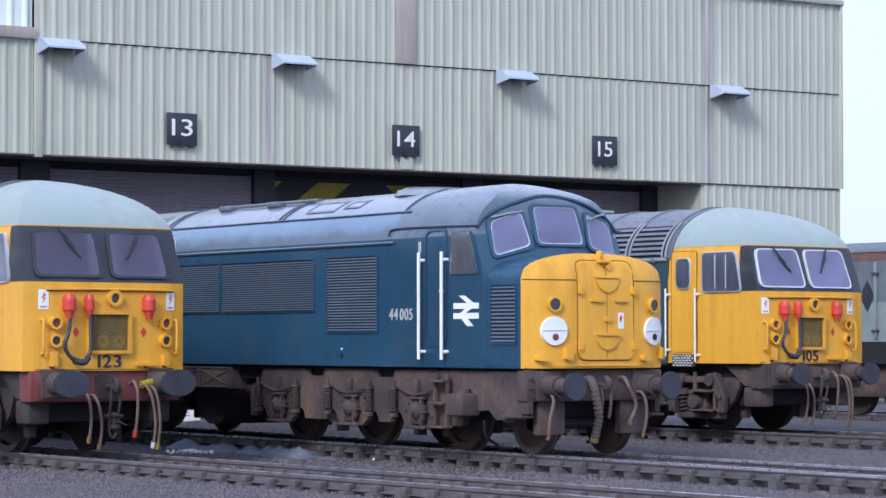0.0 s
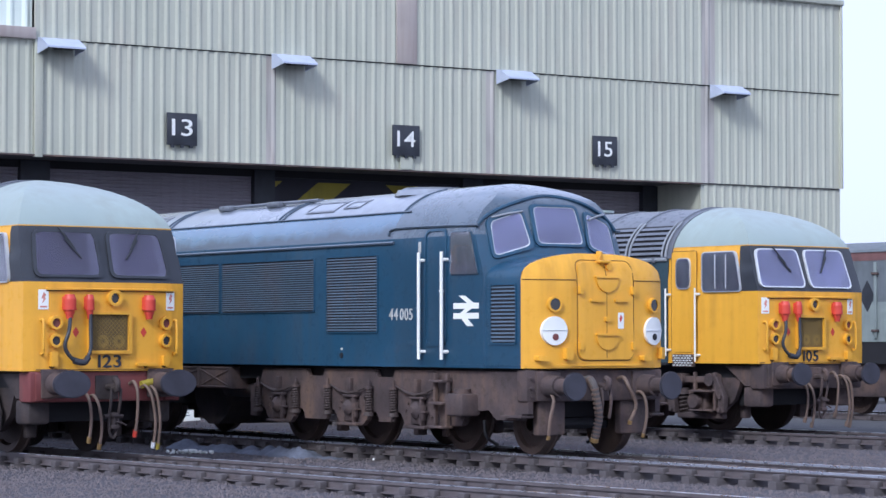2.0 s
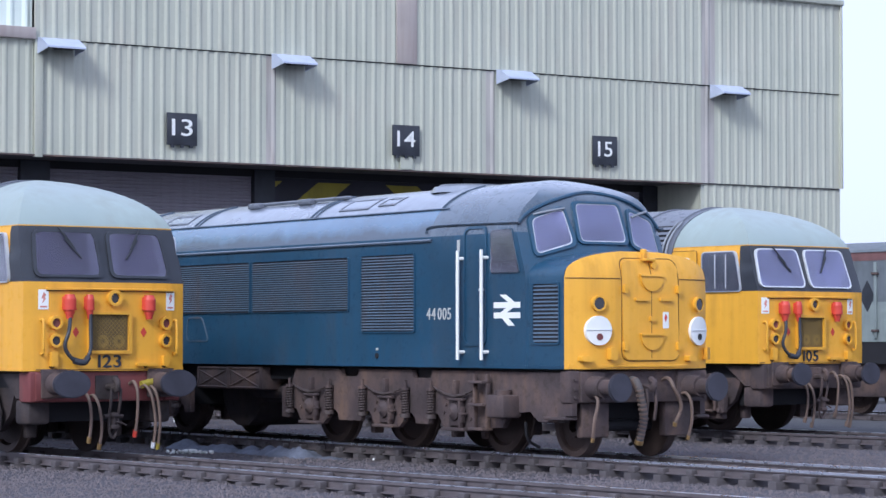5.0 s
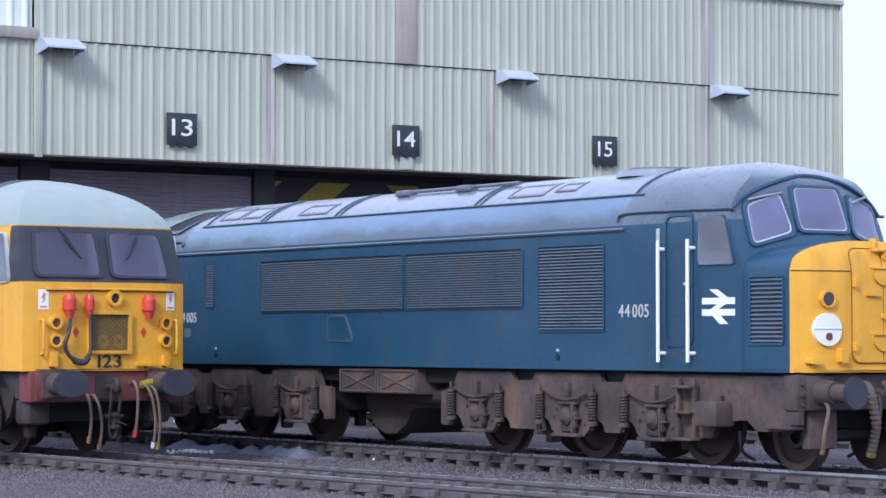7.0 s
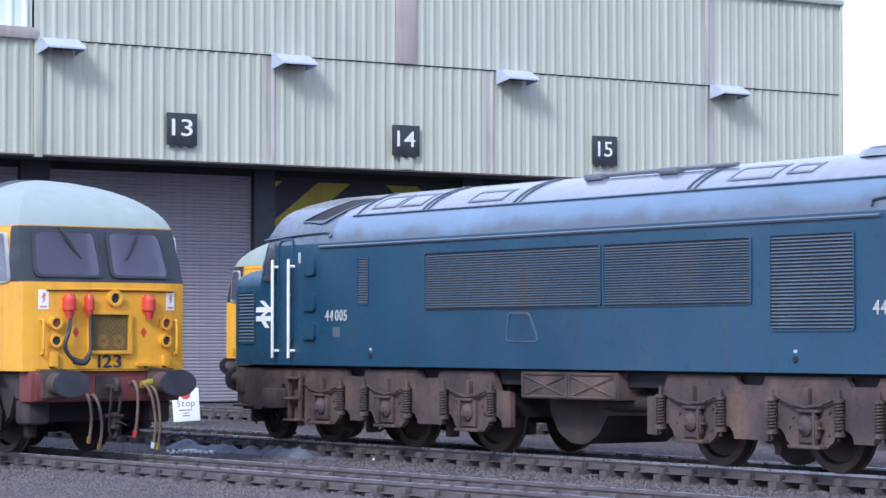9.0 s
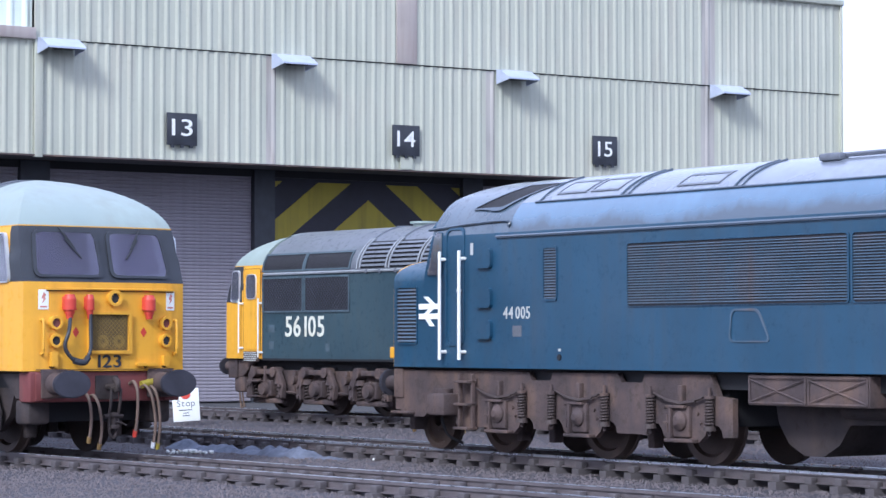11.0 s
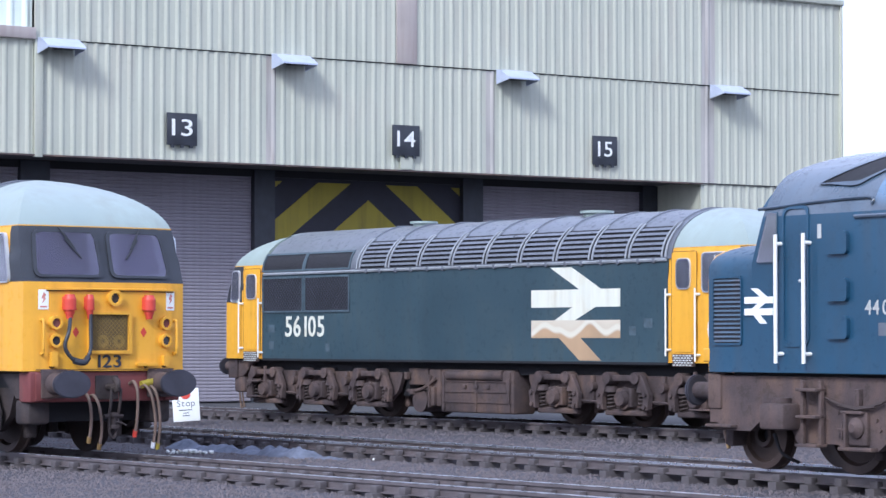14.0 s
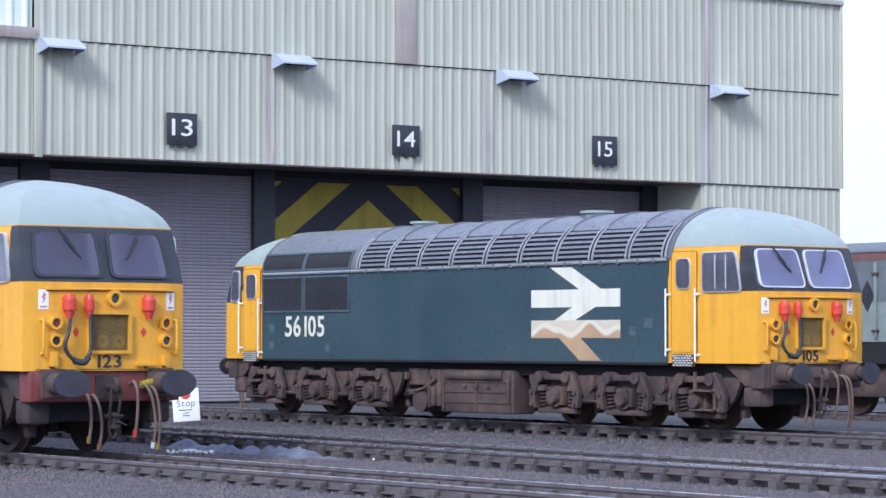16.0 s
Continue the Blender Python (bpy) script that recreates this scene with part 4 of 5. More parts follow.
        o = dense(rquad([(-7.55, 3.70), (-6.85, 3.70), (-6.1, 4.04), (-6.85, 4.04)], 0.04))
        rpo = part("roof_port", plate(bmesh.new(), o, mp, 0.012), "dark", L, "open black roof port")
        part("port_rim", band(bmesh.new(), [tuple(Vector(p) + (Vector(p) - Vector((-6.95, 3.86))).normalized() * 0.06) for p in o], o, mp, 0.035), "roof_seam", rpo)
        # battery boxes
        bb = part("battery_box", bx(bmesh.new(), k * -1.24 if k > 0 else 1.24, k * 1.02 if k > 0 else -1.02, s * 0.7, s * 1.30, 0.86, 1.26, 0.02), "frame", L, "dusty battery box with crossed braces")
        for c0, c1 in ((-1.20, -0.14), (-0.08, 0.98)):
            bm = bmesh.new()
            for a, b in (((c0, 0.90), (c1, 1.20)), ((c0, 1.20), (c1, 0.90))):
                tube(bm, [(k * a[0], s * 1.305, a[1]), (k * b[0], s * 1.305, b[1])], 0.018, 5)
            for a, b in (((c0, 0.89), (c1, 0.89)), ((c0, 1.22), (c1, 1.22)), ((c0, 0.89), (c0, 1.22)), ((c1, 0.89), (c1, 1.22))):
                tube(bm, [(k * a[0], s * 1.305, a[1]), (k * b[0], s * 1.305, b[1])], 0.022, 5)
            part("brace", bm, "frame", bb)
    part("underframe", bx(bmesh.new(), -9.3, 9.3, -1.12, 1.12, 1.05, 1.31), "dark", L)
    bm = bmesh.new()
    prof = [(-1.35, 1.06), (-1.25, 0.62), (-1.05, 0.34), (-0.75, 0.2), (-0.4, 0.2), (-0.1, 0.36), (0.1, 0.62), (1.5, 0.66), (1.5, 1.06)]
    a, b = [[bm.verts.new((x, y, z)) for x, z in prof] for y in (-0.75, 0.75)]
    bm.faces.new(a)
    bm.faces.new(b)
    for i in range(len(prof)):
        bm.faces.new((a[i - 1], a[i], b[i], b[i - 1]))
    part("water_tank", bm, "oily", L, "black tank between the bogies")
    for sy in (-1, 1):
        part("air_reservoir", cy(bmesh.new(), (0.15, sy * 0.85, 0.84), (1.55, sy * 0.85, 0.84), 0.13, seg=18), "oily", L, "dusty air cylinder under the frame")
    bogie44(L, 5.35, 1)
    bogie44(L, -5.35, -1)
    # roof details
    for x0, x1 in ((-6.0, -4.1), (-3.95, -1.7), (-1.55, 2.3), (2.45, 6.2)):
        for s in (-1, 1):
            part("roof_panel_edge", tube(bmesh.new(), [(x0, s * w44(4.12), 4.13), (x0, s * w44(4.0), 4.01), (x0, s * w44(3.85), 3.86), (x0, s * w44(3.735), 3.745), (x0 + 0.05, s * w44(3.72), 3.735), (x1 - 0.05, s * w44(3.72), 3.735), (x1, s * w44(3.735), 3.745), (x1, s * w44(3.85), 3.86), (x1, s * w44(4.0), 4.01), (x1, s * w44(4.12), 4.13)], 0.018, 5, 2), "roof_seam", L)
    for sy in (-1, 1):
        rmp = lambda u, v, h: Vector((-sy * u, sy * (w44(v) + h), v))
        for x0, x1, z0, z1 in ((-5.75, -5.05, 3.84, 4.05), (-4.95, -4.3, 3.84, 4.05), (-3.0, -2.1, 3.82, 4.0), (3.0, 3.9, 3.84, 4.04), (4.1, 4.6, 3.88, 4.02)):
            hatch = part("roof_hatch", curved_frame(x0, x1, z0, z1, 0.03, rmp, 0.022), "roof_dark", L, "flat hatch in the roof curve")
            part("hatch_lid", sheet(bmesh.new(), x0 + 0.05, x1 - 0.05, z0 + 0.03, z1 - 0.03, rmp, 0.008), "roof_toplit", hatch)
        bar = part("roof_rail", tube(bmesh.new(), [(-sy * -0.5, sy * 0.55, 4.10), (-sy * 2.7, sy * 0.55, 4.10)], 0.032, 6), "roof_dark", L, "low bar along the roof")
        for xx in (-0.35, 1.35):
            part("bar_mount", bx(bmesh.new(), -sy * xx - 0.2, -sy * xx + 0.2, sy * 0.50, sy * 0.68, 4.03, 4.13, 0.03), "roof_dark", bar)
    bm = bmesh.new()
    cy(bm, (5.4, 0, 4.05), (5.4, 0, 4.15), 0.66, 0.60, 32)
    fan = part("fan_grille", bm, "roof_toplit", L, "round roof fan housing")
    bmr = bmesh.new()
    for k in range(32):
        a0, a1 = 2 * math.pi * k / 32, 2 * math.pi * (k + 1) / 32
        tube(bmr, [(5.4 + 0.5 * math.cos(a0), 0.5 * math.sin(a0), 4.16), (5.4 + 0.5 * math.cos(a1), 0.5 * math.sin(a1), 4.16)], 0.025, 5)
    part("fan_ring", bmr, "roof_dark", fan)
    wheels = []
    for x, r in ((9.1, 0.457), (7.35, 0.572), (4.85, 0.572), (2.60, 0.572), (-9.1, 0.457), (-7.35, 0.572), (-4.85, 0.572), (-2.60, 0.572)):
        wheels.append((wheelset(L, x, r), x, r))
    return L, wheels


def buffers_at(parent, d, x0, x1, z, y, oval=0):
    for s in (-1, 1):
        bm = bmesh.new()
        bx(bm, d * (x0 - 0.08), d * (x0 - 0.01), s * y - 0.22, s * y + 0.22, z - 0.22, z + 0.22, 0.02)
        cy(bm, (d * (x0 - 0.03), s * y, z), (d * (x0 + 0.25), s * y, z), 0.17, 0.15, 20)
        cy(bm, (d * (x0 + 0.24), s * y, z), (d * (x1 - 0.05), s * y, z), 0.115, seg=18)
        b = part("buffer", bm, "frame", parent, "sprung buffer with an oval head" if oval else "sprung buffer with a round head")
        bm = bmesh.new()
        bmesh.ops.create_cone(bm, cap_ends=True, segments=32, radius1=0.25 if oval else 0.208, radius2=0.25 if oval else 0.208, depth=0.06, matrix=Matrix.Translation((d * (x1 - 0.03), s * y, z)) @ pose(0, 0, 0, 0, 90, 0) @ Matrix.Diagonal((0.84 if oval else 1.02, oval if oval else 1.02, 1, 1)))
        bmesh.ops.bevel(bm, geom=bm.edges[:], offset=0.018, segments=2, affect="EDGES")
        part("buffer_head", bm, "buffer", b, "dark greased buffer face")



# ---- freight locomotives with flat cabs ----
def w56(z):
    if z <= 3.30:
        return 1.395
    return max(0.05, 1.395 * max(0.0, 1 - ((z - 3.30) / 1.02) ** 2.0) ** 0.55)


def x56(z, y):
    x = 9.17 - 0.10 * (abs(y) / 1.35) ** 4
    if z > 2.64:
        x -= (z - 2.64) * 0.34
    if z > 3.45:
        x = x - 2.5 * (1 - math.sqrt(max(0.0, 1 - ((z - 3.45) / 0.92) ** 2)))
    return x


def w56c(z):
    """The cab: a little narrower above the waist."""
    return w56(z) - 0.004 - (0.03 if z > 3.0 else 0)


CAB_F, CAB_R = 6.62, -7.50


def bogie56(loco, c, d, gear):
    prof = [(-3.1, 0.92), (-3.0, 0.62), (-2.6, 0.36), (-1.75, 0.36), (-1.45, 0.46), (-0.75, 0.46), (-0.5, 0.36), (0.5, 0.36), (0.75, 0.46), (1.45, 0.46), (1.75, 0.36), (2.6, 0.36), (2.95, 0.6), (3.1, 0.92), (3.1, 1.02), (-3.1, 1.02)]
    b = part("bogie", bx(bmesh.new(), c - 0.3, c + 0.3, -0.97, 0.97, 0.7, 1.02, 0.03), gear, loco, "dust-brown six-wheel bogie")
    for u in (-3.0, -1.05, 1.05, 3.0):
        part("cross_beam", bx(bmesh.new(), c + u - 0.12, c + u + 0.12, -0.975, 0.975, 0.5, 1.0), "dark", b)
    for s in (-1, 1):
        bm = bmesh.new()
        p = [bm.verts.new((c + x, s * 0.98, z)) for x, z in prof]
        q = [bm.verts.new((c + x, s * 1.08, z)) for x, z in prof]
        bm.faces.new(p)
        bm.faces.new(q)
        for i in range(len(prof)):
            bm.faces.new((p[i - 1], p[i], q[i], q[i - 1]))
        part("side_frame", bm, gear, b)
        for ax in (-2.1, 0.0, 2.1):
            part("axlebox", bx(bmesh.new(), c + ax - 0.24, c + ax + 0.24, s * 1.02, s * 1.24, 0.40, 0.78, 0.05), gear, b)
            part("axlebox_cover", cy(bmesh.new(), (c + ax, s * 1.2, 0.58), (c + ax, s * 1.34, 0.58), 0.17, 0.14, 18), gear, b)
            part("cover_ring", cy(bmesh.new(), (c + ax, s * 1.18, 0.58), (c + ax, s * 1.24, 0.58), 0.225, 0.215, 22), gear, b)
            part("spring_beam", bx(bmesh.new(), c + ax - 0.62, c + ax + 0.62, s * 1.04, s * 1.18, 0.24, 0.36, 0.03), gear, b)
            part("yoke", bx(bmesh.new(), c + ax - 0.34, c + ax + 0.34, s * 1.1, s * 1.26, 0.92, 1.04, 0.02), gear, b)
            for q in (-0.46, 0.46):
                part("coil_spring", coil(bmesh.new(), c + ax + q, s * 1.14, 0.34, 0.72, 0.085, 5), "springs", b)
                part("spring_cap", cy(bmesh.new(), (c + ax + q, s * 1.14, 0.70), (c + ax + q, s * 1.14, 0.82), 0.13, 0.11, 14), gear, b)
                part("brake_cylinder", cy(bmesh.new(), (c + ax + q * 0.9, s * 1.08, 0.98), (c + ax + q * 0.9, s * 1.32, 0.98), 0.12, seg=14), gear, b)
                sg = 1 if q > 0 else -1
                part("swing_arm", arm_plate([(c + ax + sg * u, z) for u, z in ((0.40, 1.06), (0.56, 1.04), (0.78, 0.66), (0.74, 0.36), (0.58, 0.34), (0.60, 0.62), (0.44, 0.88))], s * 1.15, s * 1.27), gear, b, "dusty curved brake arm")
                for u, z in ((0.48, 0.97), (0.68, 0.66), (0.66, 0.42)):
                    part("pin", cy(bmesh.new(), (c + ax + sg * u, s * 1.24, z), (c + ax + sg * u, s * 1.31, z), 0.045, seg=10), gear, b)
            for q in (-0.72, 0.72):
                part("brake_shoe", bx(bmesh.new(), c + ax + q - 0.06, c + ax + q + 0.06, s * 0.66, s * 0.84, 0.25, 0.75, 0.02), gear, b)
        for m in (-1.05, 1.05):
            part("frame_rib", bx(bmesh.new(), c + m - 0.05, c + m + 0.05, s * 1.06, s * 1.15, 0.50, 1.02, 0.015), gear, b)
            part("frame_boss", cy(bmesh.new(), (c + m, s * 1.06, 0.80), (c + m, s * 1.20, 0.80), 0.10, seg=14), gear, b)
            part("brake_rod", tube(bmesh.new(), [(c + m - 0.4, s * 1.16, 0.52), (c + m + 0.4, s * 1.16, 0.50)], 0.022, 6), gear, b)
        u = c + d * 2.35
        bm = bmesh.new()
        for z in (0.42, 0.78):
            bx(bm, u - 0.28, u + 0.28, s * 1.18, s * 1.42, z - 0.03, z, 0.008)
        for q in (-0.27, 0.27):
            bx(bm, u + q - 0.03, u + q + 0.03, s * 1.22, s * 1.28, 0.40, 1.12, 0.01)
        part("footstep", bm, gear, b)
    widen(b, 1.08)
    return b


def make_freight_loco(m, number, full_number, beam, weather, shift=0.0):
    L = empty("diesel_locomotive", m, label="%s diesel freight locomotive, yellow cab ends, pale grey cab roof" % weather, category="locomotive", group="locomotives")
    gear = "oily" if beam == "beam" else "frame"
    part("body", hull(bmesh.new(), [1.29, 1.4, 2.0, 2.6, 3.0, 3.30], w56, lambda z, y: CAB_F, lambda z, y: CAB_R, 4), "slate", L, "dark faded blue body side")
    part("roof", hull(bmesh.new(), [3.30, 3.34, 3.38, 3.44, 3.50, 3.56, 3.62, 3.68, 3.74, 3.80, 3.86, 3.91, 3.96, 4.0, 4.05, 4.12, 4.18, 4.23, 4.265, 4.29, 4.312], w56, lambda z, y: CAB_F + 0.1, lambda z, y: CAB_R + 0.1, 6), "roof_dark", L, "dark grey roof")
    for d in (-1, 1):
        xa = CAB_F if d > 0 else -CAB_R
        turn = Matrix.Diagonal((d, d, 1, 1))

        def shell(name, lv, material, x0, label=""):
            bm = hull(bmesh.new(), lv, w56c, x56, lambda z, y: x0, 14)
            bmesh.ops.transform(bm, matrix=turn, verts=bm.verts)
            return part(name, bm, material, L, label)

        shell("cab_lower", [1.29, 1.34, 1.8, 2.2, 2.6, 2.64], "yellow", xa, "warning-yellow cab front and sides")
        bm = hull(bmesh.new(), [2.64, 2.9, 3.1, 3.30, 3.40, 3.50], lambda z: w56c(z), lambda z, y: 8.55 if d > 0 else 8.38, lambda z, y: xa, 4)
        bmesh.ops.transform(bm, matrix=turn, verts=bm.verts)
        part("cab_side", bm, "yellow", L)
        bm = hull(bmesh.new(), [2.64, 2.72, 2.8, 2.9, 3.0, 3.1, 3.2, 3.32, 3.40, 3.45, 3.50], lambda z: w56c(z) - 0.003, x56, lambda z, y: 8.4 if d > 0 else 8.3, 14)
        bmesh.ops.transform(bm, matrix=turn, verts=bm.verts)
        part("window_band", bm, "black", L, "dark grey windscreen surround")
        shell("cab_roof", [3.50, 3.57, 3.66, 3.76, 3.86, 3.95, 4.03, 4.10, 4.16, 4.21, 4.25, 4.28, 4.305, 4.317], "roof", xa + 0.1, "pale grey domed cab roof")
        part("roof_edge", hull_strip(turn), "yellow", L, "thin yellow line under the cab roof")
        E3 = lambda v: Vector((d * v[0], d * v[1], v[2]))
        end = lambda u, v, h: E3((x56(v, u + shift) + h, u + shift, v))
        for y0, y1 in ((-1.24 - 0.3 * shift, -0.08), (0.04, 1.13 - 0.5 * shift)):
            o = rquad([(y0, 2.71), (y1, 2.71), (y1 - (0.02 if y0 < 0 else 0.07), 3.44), (y0 + (0.07 if y0 < 0 else 0.02), 3.44)], 0.13)
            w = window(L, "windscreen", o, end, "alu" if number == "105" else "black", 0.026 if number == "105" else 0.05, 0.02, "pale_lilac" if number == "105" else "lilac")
            yb = y0 + 0.62 * (y1 - y0) if y0 < 0 else y0 + 0.38 * (y1 - y0)
            sg = 1 if y0 < 0 else -1
            bm = bmesh.new()
            yp = yb - sg * 0.22
            tube(bm, [end(yp, 3.48, 0.05), end(yb, 3.16, 0.06)], 0.016, 6)
            tube(bm, [end(yb - sg * 0.14, 3.30, 0.05), end(yb + sg * 0.10, 3.0, 0.05)], 0.018, 6)
            part("wiper", bm, "black", w, "black windscreen wiper")
        # fittings on the flat front
        def disc(y, z, r, dep, material, name, label="", host=L):
            o = [(y + r * math.cos(radians(a)), z + r * math.sin(radians(a))) for a in range(0, 360, 18)]
            return part(name, plate(bmesh.new(), o, end, dep), material, host, label)

        part("waist_rail", plate(bmesh.new(), rrect(-1.05, 1.18, 2.515, 2.55, 0.012), end, 0.05), "yellow", L, "yellow ledge below the windscreens")
        # thin brown strip drawn in place of the shadow below the ledge
        part("ledge_grime", plate(bmesh.new(), rrect(-1.05, 1.18, 2.495, 2.513, 0.006), end, 0.012), "grime", L, "brown line painted as the ledge's shadow")
        for y in (-0.95, -0.02, 0.66, 1.0):
            part("run_mark", plate(bmesh.new(), [(y - 0.05, 1.36), (y + 0.05, 1.36), (y + 0.02, 1.325), (y - 0.02, 1.325)], end, 0.003), "grime", L, "brown run of dirty water")
        part("front_seam", plate(bmesh.new(), rrect(-1.2, 1.2, 1.30, 1.322, 0.006), end, 0.006), "grime", L)
        for y in (-0.91, 1.01):
            for z, lens in ((2.02, "red"), (1.75, "glass")):
                o = [(y + 0.105 * math.cos(radians(a)), z + 0.105 * math.sin(radians(a))) for a in range(0, 360, 18)]
                lm = part("marker_light", band(bmesh.new(), o, shrink(o, 0.03), end, 0.08), "yellow", L, "round light in a yellow ring")
                part("lens", plate(bmesh.new(), shrink(o, 0.02), end, 0.045), "lens" if lens == "glass" else "beam", lm)
        o = [(0.08 + 0.125 * math.cos(radians(a)), 2.40 + 0.125 * math.sin(radians(a))) for a in range(0, 360, 18)]
        lm = part("marker_light", band(bmesh.new(), o, shrink(o, 0.04), end, 0.09), "yellow", L)
        part("lens", plate(bmesh.new(), shrink(o, 0.025), end, 0.05), "lens", lm)
        for y, w, h in ((-0.70, 0.10, 0.115), (-0.36, 0.07, 0.11), (0.68, 0.10, 0.125)):
            bm = bmesh.new()
            at = end(y, 2.32, 0.07)
            for z0, z1, r0, r1 in ((0.06, 0.13, w, w * 0.72), (-0.09, 0.06, w, w), (-0.105, -0.09, w * 1.12, w * 1.12), (-0.17, -0.105, w * 0.72, w * 0.8), (-0.24, -0.17, w * 0.5, w * 0.6)):
                cy(bm, at + Vector((0, 0, z0)), at + Vector((0, 0, z1)), r0, r1, 16)
            plate(bm, rrect(y - w * 0.9, y + w * 0.9, 2.23, 2.42, 0.02), end, 0.05)
            part("cable_socket", bm, "red", L, "bright red jumper cable socket")
        bm = bmesh.new()
        tube(bm, [end(-0.70, 2.12, 0.09), end(-0.74, 1.9, 0.13), end(-0.80, 1.65, 0.12), end(-0.66, 1.46, 0.13), end(-0.5, 1.43, 0.14), end(-0.38, 1.6, 0.13), end(-0.36, 1.95, 0.1), end(-0.36, 2.2, 0.09)], 0.03, 8, 6)
        tube(bm, [end(-0.66, 1.45, 0.13), end(-0.5, 1.42, 0.15), end(-0.42, 1.5, 0.14)], 0.05, 8, 4)
        part("jumper_cable", bm, "black", L, "black looped jumper cable")
        gr = part("horn_grille", band(bmesh.new(), rrect(-0.37, 0.38, 1.55, 2.20, 0.03), rrect(-0.32, 0.33, 1.60, 2.15, 0.02), end, 0.07), "yellow", L, "square yellow frame over the horn mesh")
        part("mesh_panel", plate(bmesh.new(), rrect(-0.33, 0.34, 1.59, 2.16, 0.01), end, 0.012), "mesh_tan", gr, "brown wire mesh")
        bm = bmesh.new()
        for k in range(-16, 17):
            for sg in (-1, 1):
                seg = clip_seg(k * 0.048, sg, 0.32, 0.27)
                if seg:
                    tube(bm, [end(0.005 + seg[0][0], 1.875 + seg[0][1], 0.02), end(0.005 + seg[1][0], 1.875 + seg[1][1], 0.02)], 0.005, 4)
        part("wire_mesh", bm, "wire", gr)
        for y in (-0.10, 0.18):
            o = [(y + 0.10 * math.cos(radians(a)), 1.74 + 0.10 * math.sin(radians(a))) for a in range(0, 360, 24)]
            part("horn", band(bmesh.new(), o, shrink(o, 0.05), end, 0.018), "wire", gr)
        for y in (-0.56, 0.62):
            part("diamond_mark", plate(bmesh.new(), [(y - 0.055, 1.88), (y, 1.80), (y + 0.055, 1.88), (y, 1.96)], end, 0.006), "red", L, "small red diamond mark")
        for y in (-1.09, 1.12):
            fl = part("warning_flash", plate(bmesh.new(), rrect(y - 0.08, y + 0.08, 2.22, 2.52, 0.008), end, 0.006), "white", L, "white electric warning label with red zigzag")
            part("zigzag", plate(bmesh.new(), [(y - 0.035, 2.39), (y + 0.005, 2.48), (y + 0.04, 2.44), (y + 0.015, 2.41), (y + 0.03, 2.38), (y - 0.025, 2.31), (y, 2.38)], end, 0.010), "faded_red", fl)
            part("text_bar", plate(bmesh.new(), rrect(y - 0.055, y + 0.055, 2.25, 2.275, 0.004), end, 0.009), "faded_red", fl)
        for y in (-1.13, 1.19):
            bm = bmesh.new()
            tube(bm, [end(y, 1.56, 0.0), end(y, 1.56, 0.09), end(y, 1.8, 0.10), end(y, 2.05, 0.09), end(y, 2.05, 0.0)], 0.022, 6, 3)
            part("handrail", bm, "yellow", L)
        for y0, y1, z0, z1 in ((-1.0, -0.90, 1.36, 1.58), (0.48, 0.84, 1.36, 1.41), (0.95, 1.05, 1.36, 1.52)):
            part("lamp_bracket", plate(bmesh.new(), rrect(y0, y1, z0, z1, 0.015), end, 0.09), "yellow", L)
        words("cab_digit", number, 0.27, Matrix.Translation(end(0.02, 1.425, 0.012)) @ pose(0, 0, 0, 90, 0, 90 if d > 0 else -90), "black", L, "black painted cab digit", span=0.40, bold=0.003)
        # buffer beam
        bb = part("buffer_beam", bx(bmesh.new(), d * 8.75, d * 9.12, -1.30, 1.30, 0.82, 1.285, 0.03), beam, L, "dull red buffer beam" if beam == "beam" else "dusty brown buffer beam")
        for s in (-1, 1):
            part("end_plate", bx(bmesh.new(), d * 9.10, d * 9.16, s * 1.02, s * 1.22, 0.84, 1.26, 0.015), beam, bb)
            part("beam_bracket", arm_plate([(d * 8.0, 1.26), (d * 8.75, 1.26), (d * 8.75, 0.86), (d * 8.55, 0.86)], s * 1.12, s * 1.24), gear, bb, "sloping bracket behind the beam")
            part("guard_iron", bx(bmesh.new(), d * 8.5, d * 8.95, s * 0.86, s * 1.24, 0.48, 0.86, 0.06), gear, bb)
        buffers_at(L, d, 9.20, 9.74, 1.10, 0.92, 1.28 if beam == "beam" else 1.02)
        bm = bmesh.new()
        tube(bm, [(d * 9.1, 0, 1.04), (d * 9.32, 0, 1.05), (d * 9.44, 0, 1.0), (d * 9.46, 0, 1.12), (d * 9.38, 0, 1.16)], 0.05, 8)
        bx(bm, d * 9.10, d * 9.15, -0.2, 0.2, 0.85, 1.22, 0.02)
        part("coupling_hook", bm, gear, bb)
        bm = bmesh.new()
        for q in (-0.08, 0.08):
            tube(bm, [(d * 9.42, q, 1.03), (d * 9.40, q, 0.8), (d * 9.34, q, 0.62)], 0.024, 6)
        cy(bm, (d * 9.34, -0.16, 0.6), (d * 9.34, 0.16, 0.6), 0.03, seg=8)
        cy(bm, (d * 9.34, 0, 0.40), (d * 9.36, 0, 0.66), 0.04, seg=10)
        for zz in (0.44, 0.62):
            bx(bm, d * 9.36 - 0.05, d * 9.36 + 0.05, -0.07, 0.07, zz - 0.03, zz + 0.03, 0.012)
        tube(bm, [(d * 9.36, 0, 0.52), (d * 9.38, 0.12, 0.50), (d * 9.38, 0.20, 0.46)], 0.014, 6)
        tube(bm, [(d * 9.34, -0.08, 0.6), (d * 9.33, -0.06, 0.36), (d * 9.33, 0.0, 0.27), (d * 9.33, 0.06, 0.36), (d * 9.34, 0.08, 0.6)], 0.024, 6)
